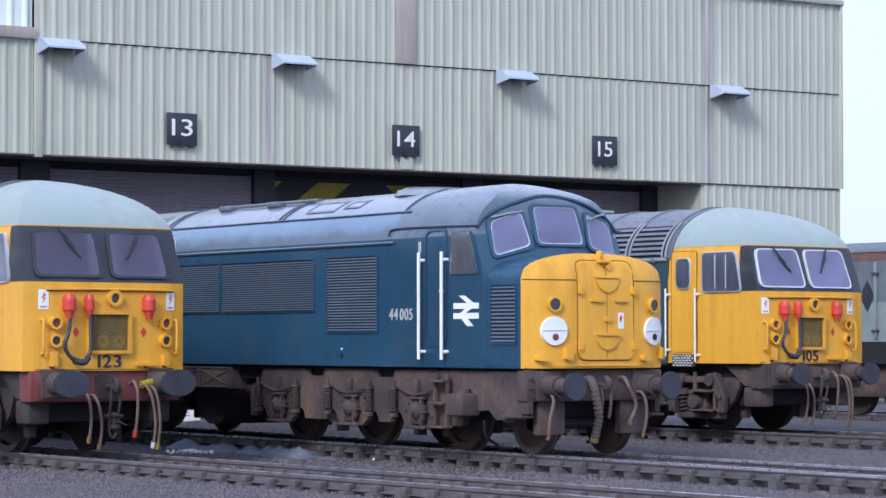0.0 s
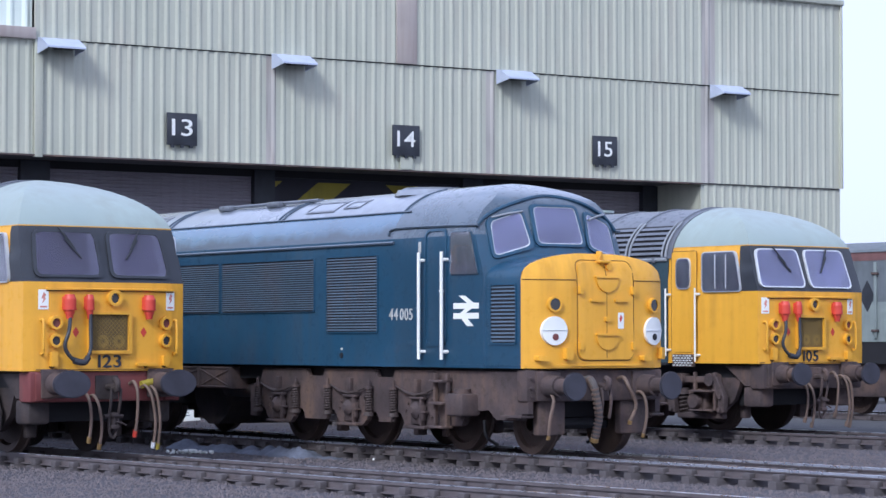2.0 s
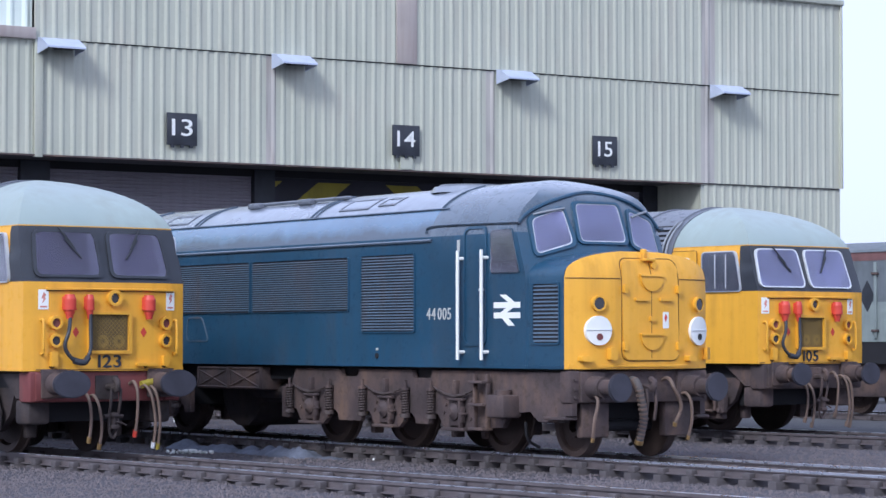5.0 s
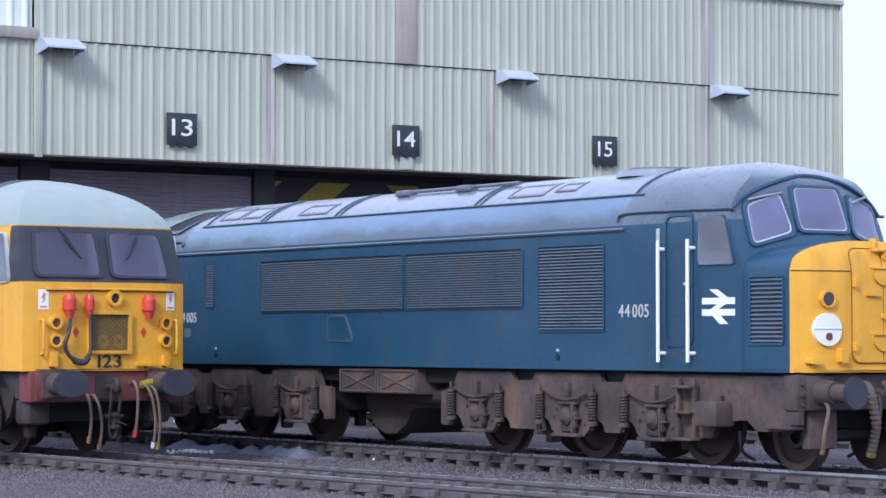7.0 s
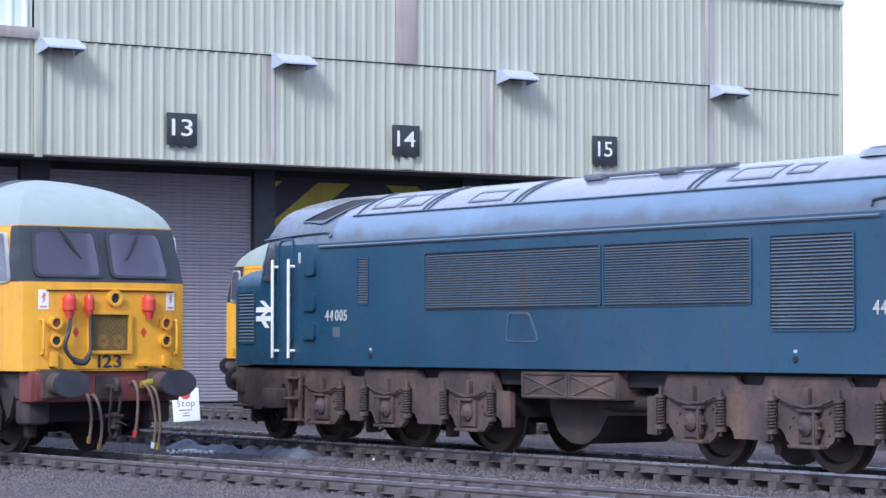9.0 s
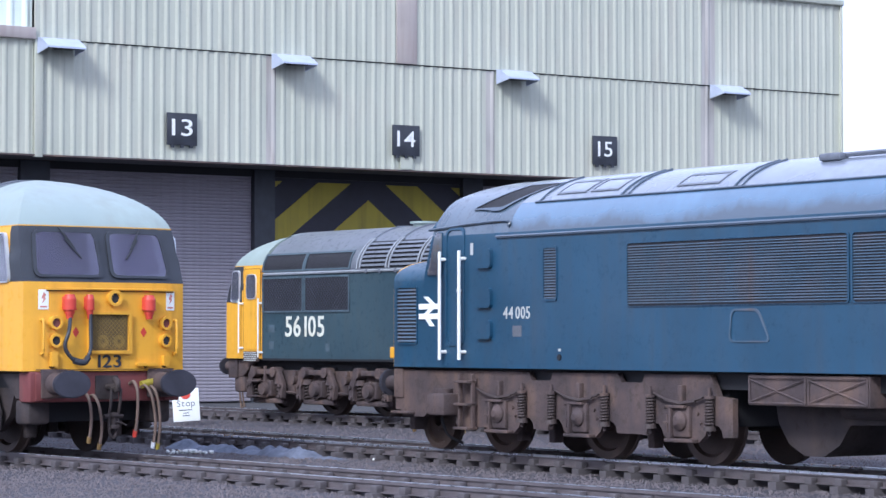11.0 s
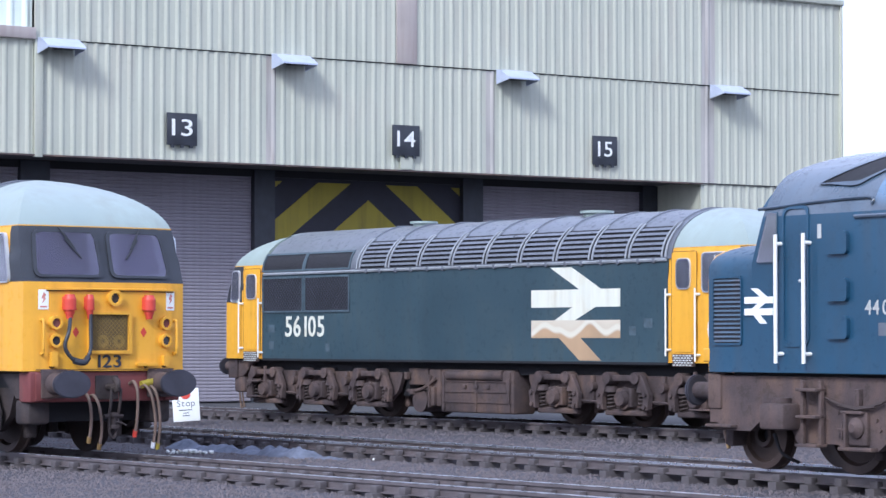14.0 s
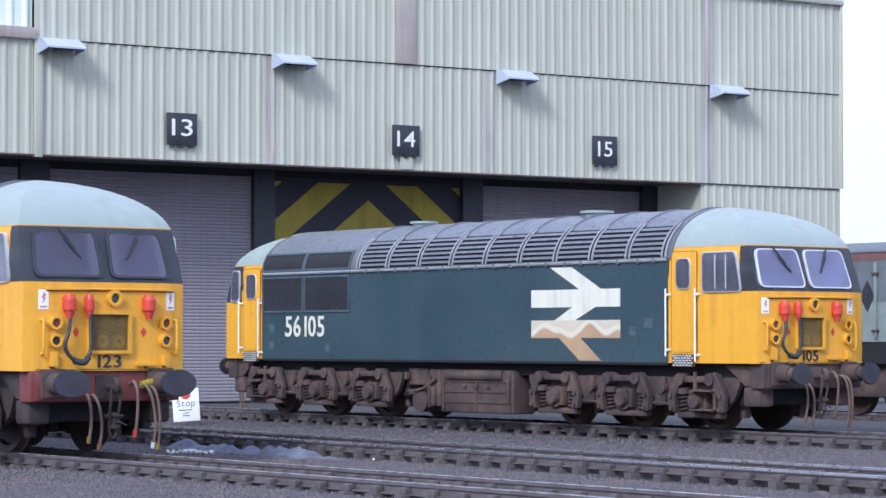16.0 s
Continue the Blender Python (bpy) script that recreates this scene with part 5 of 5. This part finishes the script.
        part("screw_coupling", bm, gear, bb, "hanging screw coupling")
        for y, z, drop, sway, tip, tilt in ((-0.44, 0.92, 0.66, 0.06, "brass", 0.18), (-0.30, 0.88, 0.72, 0.10, "brass", 0.2), (0.40, 1.08, 0.74, 0.02, "red", 0.0), (0.60, 1.02, 0.86, 0.14, "alu", 0.02), (0.72, 1.0, 0.86, 0.10, "hazard_y", 0.0)):
            bm = bmesh.new()
            tube(bm, [(d * 9.10, d * y, z), (d * 9.26, d * y, z + 0.04), (d * 9.36, d * (y + sway * 0.4), z - 0.12), (d * 9.34, d * (y + sway), z - drop * 0.6), (d * 9.28, d * (y + sway), z - drop)], 0.024, 8)
            p = part("brake_pipe", bm, "hose", bb, "grey hanging brake hose")
            part("pipe_coupling", cy(bmesh.new(), (d * 9.28, d * (y + sway), z - drop + 0.03), (d * 9.25, d * (y + sway), z - drop - 0.06), 0.036, seg=8), tip if number == "123" else "hose", p)
        if number == "123":
            part("cable_clamp", cy(bmesh.new(), (d * 9.18, d * 0.58, 1.07), (d * 9.18, d * 0.80, 1.12), 0.06, seg=10), "hazard_y", bb, "bright yellow clamp")
    for s in (-1, 1):
        k = -s
        mp = lambda u, v, h: Vector((k * u, s * (w56(v) + h), v))
        # cab side windows and doors
        for dx0, dx1, wx0, wx1 in ((6.74, 7.42, 7.58, 8.62), (-8.28, -7.58, -8.84, -8.46)):
            f = dx0 > 0
            o = rrect(dx0, dx1, 1.34, 3.42, 0.06)
            dr = part("cab_door", plate(bmesh.new(), o, mp, 0.012), "yellow", L, "yellow cab door")
            window(dr, "door_window", rrect(dx0 + 0.14, dx1 - 0.14, 2.70, 3.30, 0.12), lambda u, v, h: mp(u, v, h + 0.014), "alu", 0.022, 0.01)
            part("door_step", plate(bmesh.new(), rrect(dx0 + 0.1, dx1 - 0.12, 1.50, 1.66, 0.02), mp, 0.03), "yellow", dr)
            part("door_seam", line_on(bmesh.new(), mp, rrect(dx0 - 0.01, dx1 + 0.01, 1.34, 3.43, 0.06), 0.007, 0.004, closed=True), "grime", dr)
            sp = part("tread_plate", plate(bmesh.new(), rrect(dx0 + 0.05, dx1 - 0.06, 1.22, 1.46, 0.02), mp, 0.05), gear, L, "bright chequered tread plate")
            bm = bmesh.new()
            for q in range(6):
                for w in range(5):
                    cx, cz = dx0 + 0.10 + 0.09 * q + (0.045 if w % 2 else 0), 1.25 + 0.045 * w
                    if cx < dx1 - 0.08:
                        bx(bm, k * cx - 0.028, k * cx + 0.028, s * 1.44, s * 1.458, cz - 0.013, cz + 0.013)
            part("tread_pattern", bm, "chequer", sp, "bright worn chequer pattern")
            if f:
                for q in (0.36, 0.64):
                    part("window_bar", bx(bmesh.new(), k * (wx0 + q * (wx1 - wx0)) - 0.012, k * (wx0 + q * (wx1 - wx0)) + 0.012, s * 1.40, s * 1.436, 2.70, 3.33), "alu", L, "thin sliding window bar")
            window(L, "cab_window", rquad([(wx0, 2.63), (wx1 + (0.03 if f else 0), 2.63), (wx1 - (0.12 if f else 0), 3.40), (wx0 + (0 if f else 0.08), 3.40)], 0.10), mp, "alu", 0.028, 0.012)
            for hx in (dx0 - 0.08, dx1 + 0.06):
                handrail(L, k * hx, s * 1.50, 1.42 if hx < dx0 else 1.32, 2.72, r=0.018, s=s)
        # mesh grilles near the far cab
        for a, b in ((-7.44, -5.80), (-5.70, -3.95)):
            g = part("side_grille", plate(bmesh.new(), rrect(a, b, 2.40, 3.18, 0.02), mp, 0.006), "mesh", L, "dark diamond-mesh grille")
            bm = bmesh.new()
            for q in range(-24, 25):
                for sg in (-1, 1):
                    seg = clip_seg(q * 0.075, sg, (b - a) / 2 - 0.02, 0.37)
                    if seg:
                        tube(bm, [mp((a + b) / 2 + u, 2.79 + v, 0.014) for u, v in seg], 0.007, 3)
            part("wire_mesh", bm, "mesh_wire", g, "crossed diamond wire mesh", smooth=0)
            part("grille_frame", band(bmesh.new(), rrect(a - 0.03, b + 0.03, 2.37, 3.21, 0.02), rrect(a + 0.015, b - 0.015, 2.415, 3.165, 0.02), mp, 0.03), "slate_worn", g)
            g = part("roof_grille", sheet(bmesh.new(), a + 0.01, b - 0.01, 3.37, 3.73, mp, 0.010), "mesh", L, "dark mesh roof grille")
            part("grille_frame", curved_frame(a - 0.04, b + 0.04, 3.33, 3.77, 0.045, mp, 0.03), "slate_worn", g)
        bays = [-3.55, -2.45, -1.30, -0.15, 1.0, 2.15, 3.3, 4.4, 5.5, 6.55]
        for x in bays:
            bm = bmesh.new()
            for off in (-0.055, 0.055):
                tube(bm, [mp(x + off + 0.02 * (z - 3.3), z, 0.05) for z in (3.33, 3.4, 3.55, 3.7, 3.84, 3.97, 4.02)], 0.022, 6, 3)
            part("louvre_rib", bm, "rib", L, "pale worn rib between louvres")
        for a, b in zip(bays, bays[1:]):
            g = part("roof_louvre", sheet(bmesh.new(), a + 0.05, b - 0.05, 3.34, 3.95, mp, 0.012), "dark", L, "slatted roof louvre panel")
            for i in range(6):
                z = 3.38 + 0.098 * i
                bm = bmesh.new()
                v = [bm.verts.new(mp(x, z + dz, h)) for dz, h in ((0, 0.055), (0.05, 0.042), (0.05, 0.022), (0, 0.03)) for x in (a + 0.06, b - 0.06)]
                for i0, i1 in ((0, 2), (2, 4), (4, 6), (6, 0)):
                    bm.faces.new((v[i0], v[i0 + 1], v[i1 + 1], v[i1]))
                part("slat", bm, "roof_dark", g, smooth=0)
            for bxx in (a + 0.3, b - 0.3):
                part("latch", bx(bmesh.new(), k * bxx - 0.04, k * bxx + 0.04, s * 1.38, s * 1.45, 3.22, 3.32, 0.01), "roof_dark", L)
        bm = bmesh.new()
        tube(bm, [mp(-7.4, 3.28, 0.02), mp(6.6, 3.28, 0.02)], 0.035, 6)
        part("cantrail", bm, "rib", L, "worn grey rail above the body side")
        em = part("arrow_emblem", arrow_shape(bmesh.new(), mp, 2.50, 5.24, 1.32, 3.20, ARROW[:3]), "emblem_white", L, "large white two-way arrow emblem", smooth=0)
        part("stained_arm", arrow_shape(bmesh.new(), mp, 2.50, 5.24, 1.32, 3.20, ARROW[3:]), "emblem", em, "lower arrow stained tan by rusty water", smooth=0)
        words("running_digit", full_number, 0.665, Matrix.Translation((k * -5.72, s * 1.40, 2.02)) @ pose(0, 0, 0, 90, 0, 0 if s < 0 else 180), "emblem_white", L, "large white running digit", span=1.58, bold=0.008)
        for hx, hz, w in ((-7.1, 1.99, 0.12), (5.6, 1.9, 0.1), (6.05, 2.05, 0.12), (3.85, 1.6, 0.08), (-4.8, 1.55, 0.08), (-7.1, 1.60, 0.1)):
            part("data_panel", plate(bmesh.new(), rrect(hx - w, hx + w, hz - 0.08, hz + 0.1, 0.01), mp, 0.005), "slate_worn", L, "small faded data panel")
        part("solebar_lip", bx(bmesh.new(), CAB_R, CAB_F, s * 1.33, s * 1.41, 1.25, 1.30), "dark", L)
        # tanks between the bogies
        t = part("fuel_tank", bx(bmesh.new(), -0.75, 1.75, s * 0.65, s * 1.26, 0.18, 1.10, 0.06), gear, L, "dusty ribbed fuel tank")
        for z in (0.40, 0.62, 0.84):
            part("tank_rib", bx(bmesh.new(), -0.70, 1.70, s * 1.26, s * 1.285, z, z + 0.025), gear, t)
        for xx in (0.05, 0.45, 0.85):
            part("tank_bracket", bx(bmesh.new(), k * xx, k * xx + 0.12, s * 1.26, s * 1.30, 0.70, 0.78, 0.01), gear, t)
        eq = bmesh.new()
        cy(eq, (k * -1.5, s * 0.4, 0.42), (k * -1.5, s * 1.25, 0.42), 0.26, seg=20)
        bx(eq, k * -1.2, k * -0.8, s * 0.7, s * 1.22, 0.3, 1.1, 0.03)
        bx(eq, k * -2.0, k * -1.3, s * 0.7, s * 1.18, 0.75, 1.12, 0.03)
        tube(eq, [(k * -2.0, s * 1.2, 0.62), (k * -1.4, s * 1.28, 0.66), (k * -0.9, s * 1.26, 0.9)], 0.04, 6)
        part("air_equipment", eq, gear, L, "dusty air tank and pipework")
        for xx, zz, w, h in ((-0.98, 0.52, 0.10, 0.4), (-1.12, 0.62, 0.05, 0.7), (-1.75, 0.60, 0.14, 0.12), (-1.95, 0.95, 0.10, 0.16), (1.60, 0.66, 0.10, 0.5), (-0.60, 0.30, 0.08, 0.12)):
            part("fitting", bx(bmesh.new(), k * xx - w / 2, k * xx + w / 2, s * 1.18, s * 1.31, zz - h / 2, zz + h / 2, 0.015), gear, L)
        for xx in (-0.62, 0.5, 1.62):
            part("tank_strap", bx(bmesh.new(), k * xx - 0.03, k * xx + 0.03, s * 1.255, s * 1.29, 0.20, 1.05, 0.008), gear, t)
        part("air_reservoir", cy(bmesh.new(), (-0.5, s * 1.22, 0.98), (1.4, s * 1.22, 0.98), 0.12, seg=18), gear, L)
    part("underframe", bx(bmesh.new(), -9.0, 9.0, -1.1, 1.1, 1.0, 1.30), "dark", L)
    bogie56(L, 5.25, 1, gear)
    bogie56(L, -5.35, -1, gear)
    for x in (3.15, 5.25, 7.35, -3.25, -5.35, -7.45):
        wheelset(L, x, 0.572)
    for x, r in ((-3.0, 0.42), (2.95, 0.48)):
        bm = bmesh.new()
        cy(bm, (x, 0, 4.29), (x, 0, 4.36), r * 0.6, seg=20)
        cy(bm, (x, 0, 4.36), (x, 0, 4.41), r * 0.75, seg=20)
        part("exhaust_cowl", bm, "roof", L)
    for x in bays:
        bm = bmesh.new()
        tube(bm, [(x, s * w56(z), z + 0.01) for s, z in ((-1, 4.0), (-1, 4.15), (-1, 4.26), (-1, 4.305), (1, 4.305), (1, 4.26), (1, 4.15), (1, 4.0))], 0.025, 5, 2)
        part("roof_strap", bm, "roof_dark", L)
    return L


def hull_strip(turn):
    bm = hull(bmesh.new(), [3.492, 3.508], lambda z: w56c(3.5) + 0.006, lambda z, y: x56(3.5, y) + 0.006, lambda z, y: 6.75, 14)
    bmesh.ops.transform(bm, matrix=turn, verts=bm.verts)
    return bm


def clip_seg(c, sg, hw, hh):
    """The part of the line v = sg * u + c inside a box."""
    pts = []
    for u in (-hw, hw):
        v = sg * u + c * 2 ** 0.5
        if abs(v) <= hh:
            pts.append((u, v))
    for v in (-hh, hh):
        u = (v - c * 2 ** 0.5) * sg
        if abs(u) < hw:
            pts.append((u, v))
    return pts[:2] if len(pts) >= 2 else None


def stained_emblem():
    """White paint above a wavy tide mark, tan stain below it."""
    m = mat("stained_white_emblem", (0.40, 0.25, 0.13), 0.55, var=0.15, scale=1.2)
    nt = m.node_tree
    b = nt.nodes["Principled BSDF"]
    tan = b.inputs["Base Color"].links[0].from_socket
    tc, sx, wv = nt.nodes.new("ShaderNodeTexCoord"), nt.nodes.new("ShaderNodeSeparateXYZ"), nt.nodes.new("ShaderNodeTexNoise")
    mp = nt.nodes.new("ShaderNodeMapping")
    mp.inputs["Scale"].default_value = (1.5, 0.0, 0.0)
    nt.links.new(tc.outputs["Object"], mp.inputs["Vector"])
    nt.links.new(mp.outputs[0], wv.inputs["Vector"])
    wv.inputs["Scale"].default_value, wv.inputs["Detail"].default_value = 1.0, 0
    nt.links.new(tc.outputs["Object"], sx.inputs[0])
    ad = nt.nodes.new("ShaderNodeMath")
    ad.operation = "MULTIPLY_ADD"
    ad.inputs[1].default_value = 0.75
    nt.links.new(wv.outputs["Fac"], ad.inputs[0])
    nt.links.new(sx.outputs["Z"], ad.inputs[2])
    ra = nt.nodes.new("ShaderNodeValToRGB")
    e = ra.color_ramp.elements
    e[0].position, e[0].color = 0.24, (0.12, 0.12, 0.12, 1)
    e[1].position, e[1].color = 0.80, (0.75, 0.75, 0.75, 1)
    for at, v in ((0.36, 0.95), (0.50, 0.92), (0.58, 0.68)):
        e.new(at).color = (v, v, v, 1)
    sc = nt.nodes.new("ShaderNodeMapRange")
    sc.inputs["From Min"].default_value, sc.inputs["From Max"].default_value = 2.10, 2.60
    nt.links.new(ad.outputs[0], sc.inputs["Value"])
    nt.links.new(sc.outputs[0], ra.inputs[0])
    mx = nt.nodes.new("ShaderNodeMix")
    mx.data_type = "RGBA"
    nt.links.new(ra.outputs[0], mx.inputs[0])
    nt.links.new(tan, mx.inputs[6])
    mx.inputs[7].default_value = (0.66, 0.64, 0.54, 1)
    nt.links.new(mx.outputs[2], b.inputs["Base Color"])
    return m


M["mesh_tan"] = mat("tan_wire_mesh", (0.13, 0.09, 0.035), 0.7, var=0.4, bump=0.3)
M["emblem"] = stained_emblem()
M["emblem_white"] = mat("dirty_white_emblem_paint", (0.70, 0.71, 0.62), 0.5, var=0.06, streak=0.16, dirt=(0.45, 0.38, 0.24), dirt_amt=0.5)
M["slate_worn"] = mat("worn_edge_slate_paint", (0.07, 0.10, 0.125), 0.5, var=0.4, scale=8, bump=0.05)
M["rib"] = mat("worn_grey_rib_paint", (0.26, 0.28, 0.31), 0.5, var=0.25, bump=0.05)
M["wire"] = mat("dusty_yellow_wire", (0.24, 0.16, 0.04), 0.7, var=0.2)
M["slat_blue"] = mat("grey_blue_slat_paint", (0.062, 0.105, 0.155), 0.42, var=0.3, scale=1.4, dirt=(0.12, 0.07, 0.045), dirt_amt=0.7)
M["mesh_wire"] = mat("dull_grey_wire", (0.05, 0.055, 0.075), 0.6, var=0.2)


# ---- yard things ----
def make_far_wagon():
    W = empty("goods_van", pose(2.0, 20.6, -0.05, 0, 0, 3), label="grey-green bogie van with a faded red stripe, behind the sidings", category="railway van")
    ends = (lambda z, y: 9, lambda z, y: -9, 4)
    part("body", hull(bmesh.new(), [1.72, 2.2, 2.66], lambda z: 1.36, *ends), "wagon", W, "pale grey-green lower panels")
    part("upper_body", hull(bmesh.new(), [2.66, 3.0, 3.64], lambda z: 1.36, *ends), "wagon_dark", W, "sooty grey upper panels")
    part("stripe", hull(bmesh.new(), [3.64, 3.84], lambda z: 1.37, *ends), "wagon_red", W, "faded red upper stripe")
    part("roof", hull(bmesh.new(), [3.84, 3.9, 3.97, 4.04, 4.09, 4.12], lambda z: 1.40 * max(0, 1 - ((z - 3.84) / 0.285) ** 2) ** 0.5, *ends), "wagon_dark", W, "dark grey curved roof")
    for s in (-1, 1):
        part("sole_bar", bx(bmesh.new(), -9, 9, s * 1.15, s * 1.34, 1.2, 1.72), "dark", W)
        for x in (-7.9, -5.9, -3.9, -1.9, 0.1, 2.1, 4.1, 6.1, 8.1):
            part("door_bar", bx(bmesh.new(), x - 0.04, x + 0.04, s * 1.36, s * 1.41, 1.8, 3.6, 0.01), "wagon", W)
            part("hasp", bx(bmesh.new(), x - 0.1, x + 0.1, s * 1.37, s * 1.44, 1.95, 2.01, 0.01), "frame", W)
            part("hasp", bx(bmesh.new(), x - 0.1, x + 0.1, s * 1.37, s * 1.44, 3.3, 3.36, 0.01), "frame", W)
        part("diamond_panel", plate(bmesh.new(), [(-6.42, 2.8), (-6.18, 2.42), (-5.94, 2.8), (-6.18, 3.18)], lambda u, v, h: Vector((u, s * (1.36 + h), v)), 0.008), "black", W, "black diamond panel")
        part("axle_frame", bx(bmesh.new(), -7.4, -4.4, s * 0.95, s * 1.1, 0.4, 1.25, 0.05), "frame", W)
        part("axle_frame", bx(bmesh.new(), 4.4, 7.4, s * 0.95, s * 1.1, 0.4, 1.25, 0.05), "frame", W)
        part("side_tank", bx(bmesh.new(), -3.5, 3.5, s * 0.6, s * 1.2, 0.35, 1.2, 0.08), "frame", W)
    for x in (-7, -4.9, 4.9, 7):
        wheelset(W, x, 0.47)
    return W


def make_stop_board():
    B = empty("stop_board", pose(-12.2, 5.1, -0.17, 4, -6, -30), label="white stop board with a red spot leaning on the track", category="sign")
    part("board", bx(bmesh.new(), -0.02, 0.02, -0.31, 0.31, 0.0, 0.76, 0.008), "white", B)
    for y in (-0.22, 0.22):
        part("stake", bx(bmesh.new(), -0.03, -0.012, y - 0.02, y + 0.02, -0.12, 0.3), "sleeper", B)
    bm = bmesh.new()
    cy(bm, (0.02, 0.0, 0.63), (0.028, 0.0, 0.63), 0.12, seg=24)
    part("red_spot", bm, "red", B, "red round spot")
    words("letter", "Stop", 0.21, end_text(0.024, 0.0, 0.41), "roof_dark", B, thick=0.003, span=0.42)
    for z, w in ((0.25, 0.17), (0.18, 0.07), (0.12, 0.09)):
        part("text_bar", bx(bmesh.new(), 0.02, 0.025, -w, w * 0.8, z, z + 0.022), "roof_dark", B)


def make_debris():
    rnd = random.Random(9)
    bm = bmesh.new()
    for k in range(60):
        q = max(-0.34, min(0.34, rnd.gauss(0, 0.2)))
        x, y = 1.16 + 0.57 * q + rnd.gauss(0, 0.05), -2.17 + 0.82 * q + rnd.gauss(0, 0.05)
        h = rnd.uniform(0.02, 0.05) + 0.05 * max(0.0, 0.5 - abs(q)) * rnd.random()
        g = bmesh.ops.create_icosphere(bm, subdivisions=1, radius=rnd.uniform(0.015, 0.035), matrix=Matrix.Translation((x, y, ground_height(x, y) + h)))
        for v in g["verts"]:
            v.co += Vector((rnd.uniform(-.3, .3), rnd.uniform(-.3, .3), rnd.uniform(-.3, .2))) * 0.03
    bmesh.ops.create_icosphere(bm, subdivisions=1, radius=0.022, matrix=Matrix.Translation((5.2, -1.05, GROUND + 0.04)))
    tagged(part("spilt_lime", bm, "white", smooth=0), "scatter of pale chips on the ballast", "debris", kind="stuff")
    # a low ridge of ash tipped along the near rail
    bm = bmesh.new()
    nx, ny, x0, x1 = 150, 14, ASH[0], ASH[1]
    grid = []
    for i in range(nx + 1):
        t = i / nx
        x = x0 + (x1 - x0) * t
        crest = min(1.0, 6 * t, 5 * (1 - t)) * max(0.15, 0.55 + 0.9 * noise.noise(Vector((x * 1.5, 3.1, 0)))) * 0.2
        row = []
        for j in range(ny + 1):
            v = 2 * j / ny - 1
            y = -1.12 + 0.34 * v
            h = crest * max(0.0, 1 - abs(v) ** 1.3) * (1 + 0.7 * noise.noise(Vector((x * 6, y * 6, 2)))) + 0.02 * noise.noise(Vector((x * 19, y * 19, 5)))
            row.append(bm.verts.new((x, y, GROUND - 0.02 * abs(v) - 0.01 + h)))
        grid.append(row)
    for a, b in zip(grid, grid[1:]):
        for j in range(ny):
            bm.faces.new((a[j], b[j], b[j + 1], a[j + 1]))
    tagged(part("ash_heap", bm, "ash", smooth=40), "ridge of blue-grey ash beside the rail", "ash", kind="stuff")


ASH = (-1.9, 4.5)
make_ground()
make_track("track_1", pose(0, 0, 0), -20, 60, "middle siding track with polished rails on timber sleepers", 0.03)
make_track("track_2", pose(-4.44, -5.95, -0.05, 0, 0, 2.29), -16, 60, "front siding track with rusty rails")
make_track("track_3", pose(-4.87, 8.95, -0.02, 0, 0, 3.04), -14, 50, "rear siding track with dark rails")
make_track("track_4", pose(2.0, 20.6, -0.05, 0, 0, 3), -22, 35, "far siding track behind the locomotives")
make_shed()
part_apron = part("apron", bx(bmesh.new(), XF - 2.2, -17.5, -10, 34, GROUND - 0.1, -0.165, 0.02), "concrete")
pavement = part("pavement", bx(bmesh.new(), -17.4, 3.0, 12.2, 18.4, GROUND - 0.1, -0.16, 0.02), "concrete")
pavement.matrix_basis = pose(0, 0, 0, 0, 0, 1.5)
tagged(pavement, "pale worn concrete walkway between sidings", "walkway", kind="structure")
tagged(part_apron, "pale concrete apron along the shed doors", "apron", kind="structure")
blue_loco, blue_wheels = make_blue_loco()
make_freight_loco(pose(-4.868, 8.948, -0.02, 0, 0, 3.043), "105", "56 105", "frame", "dusty dark-blue", -0.15)
make_freight_loco(pose(-4.439, -5.947, -0.05, 0, 0, 2.29), "123", "56 123", "beam", "weathered")
make_far_wagon()
make_stop_board()
make_debris()
make_stones()

# ---- what moves ----
TRAVEL = [(3.9, 0.0), (4.2, 0.06), (4.6, 0.42), (5.0, 1.05), (5.4, 1.84), (5.8, 2.72), (6.3, 3.953), (6.5, 4.49), (7.0, 5.80), (7.5, 6.99), (8.0, 8.29), (8.5, 9.50), (9.0, 10.80), (9.5, 12.05), (10.0, 13.29), (10.5, 14.53), (11.0, 15.78), (11.5, 17.04),
          (12.0, 18.37), (12.5, 19.61), (13.0, 20.89), (13.5, 22.10), (14.0, 23.37), (14.5, 24.57), (15.0, 25.80), (15.5, 27.05), (16.0, 28.3)]


def travel(t):
    if t <= TRAVEL[0][0]:
        return 0.0
    for (a, x), (b, y) in zip(TRAVEL, TRAVEL[1:]):
        if t <= b:
            return x + (y - x) * (t - a) / (b - a)
    return TRAVEL[-1][1]


def motions():
    walk(blue_loco, [(0.0, pose(0, 0, 0))] + [(t, pose(s, 0, 0)) for t, s in TRAVEL])
    times = [0.0, 3.9] + [4.1 + 0.2 * i for i in range(60)]
    for wheel, x, r in blue_wheels:
        walk(wheel, [(min(t, 16.0), pose(x, 0, r, 0, math.degrees(travel(t) / r), 0)) for t in times if t <= 16.0] + [(16.0, pose(x, 0, r, 0, math.degrees(travel(16.0) / r), 0))])


motions()
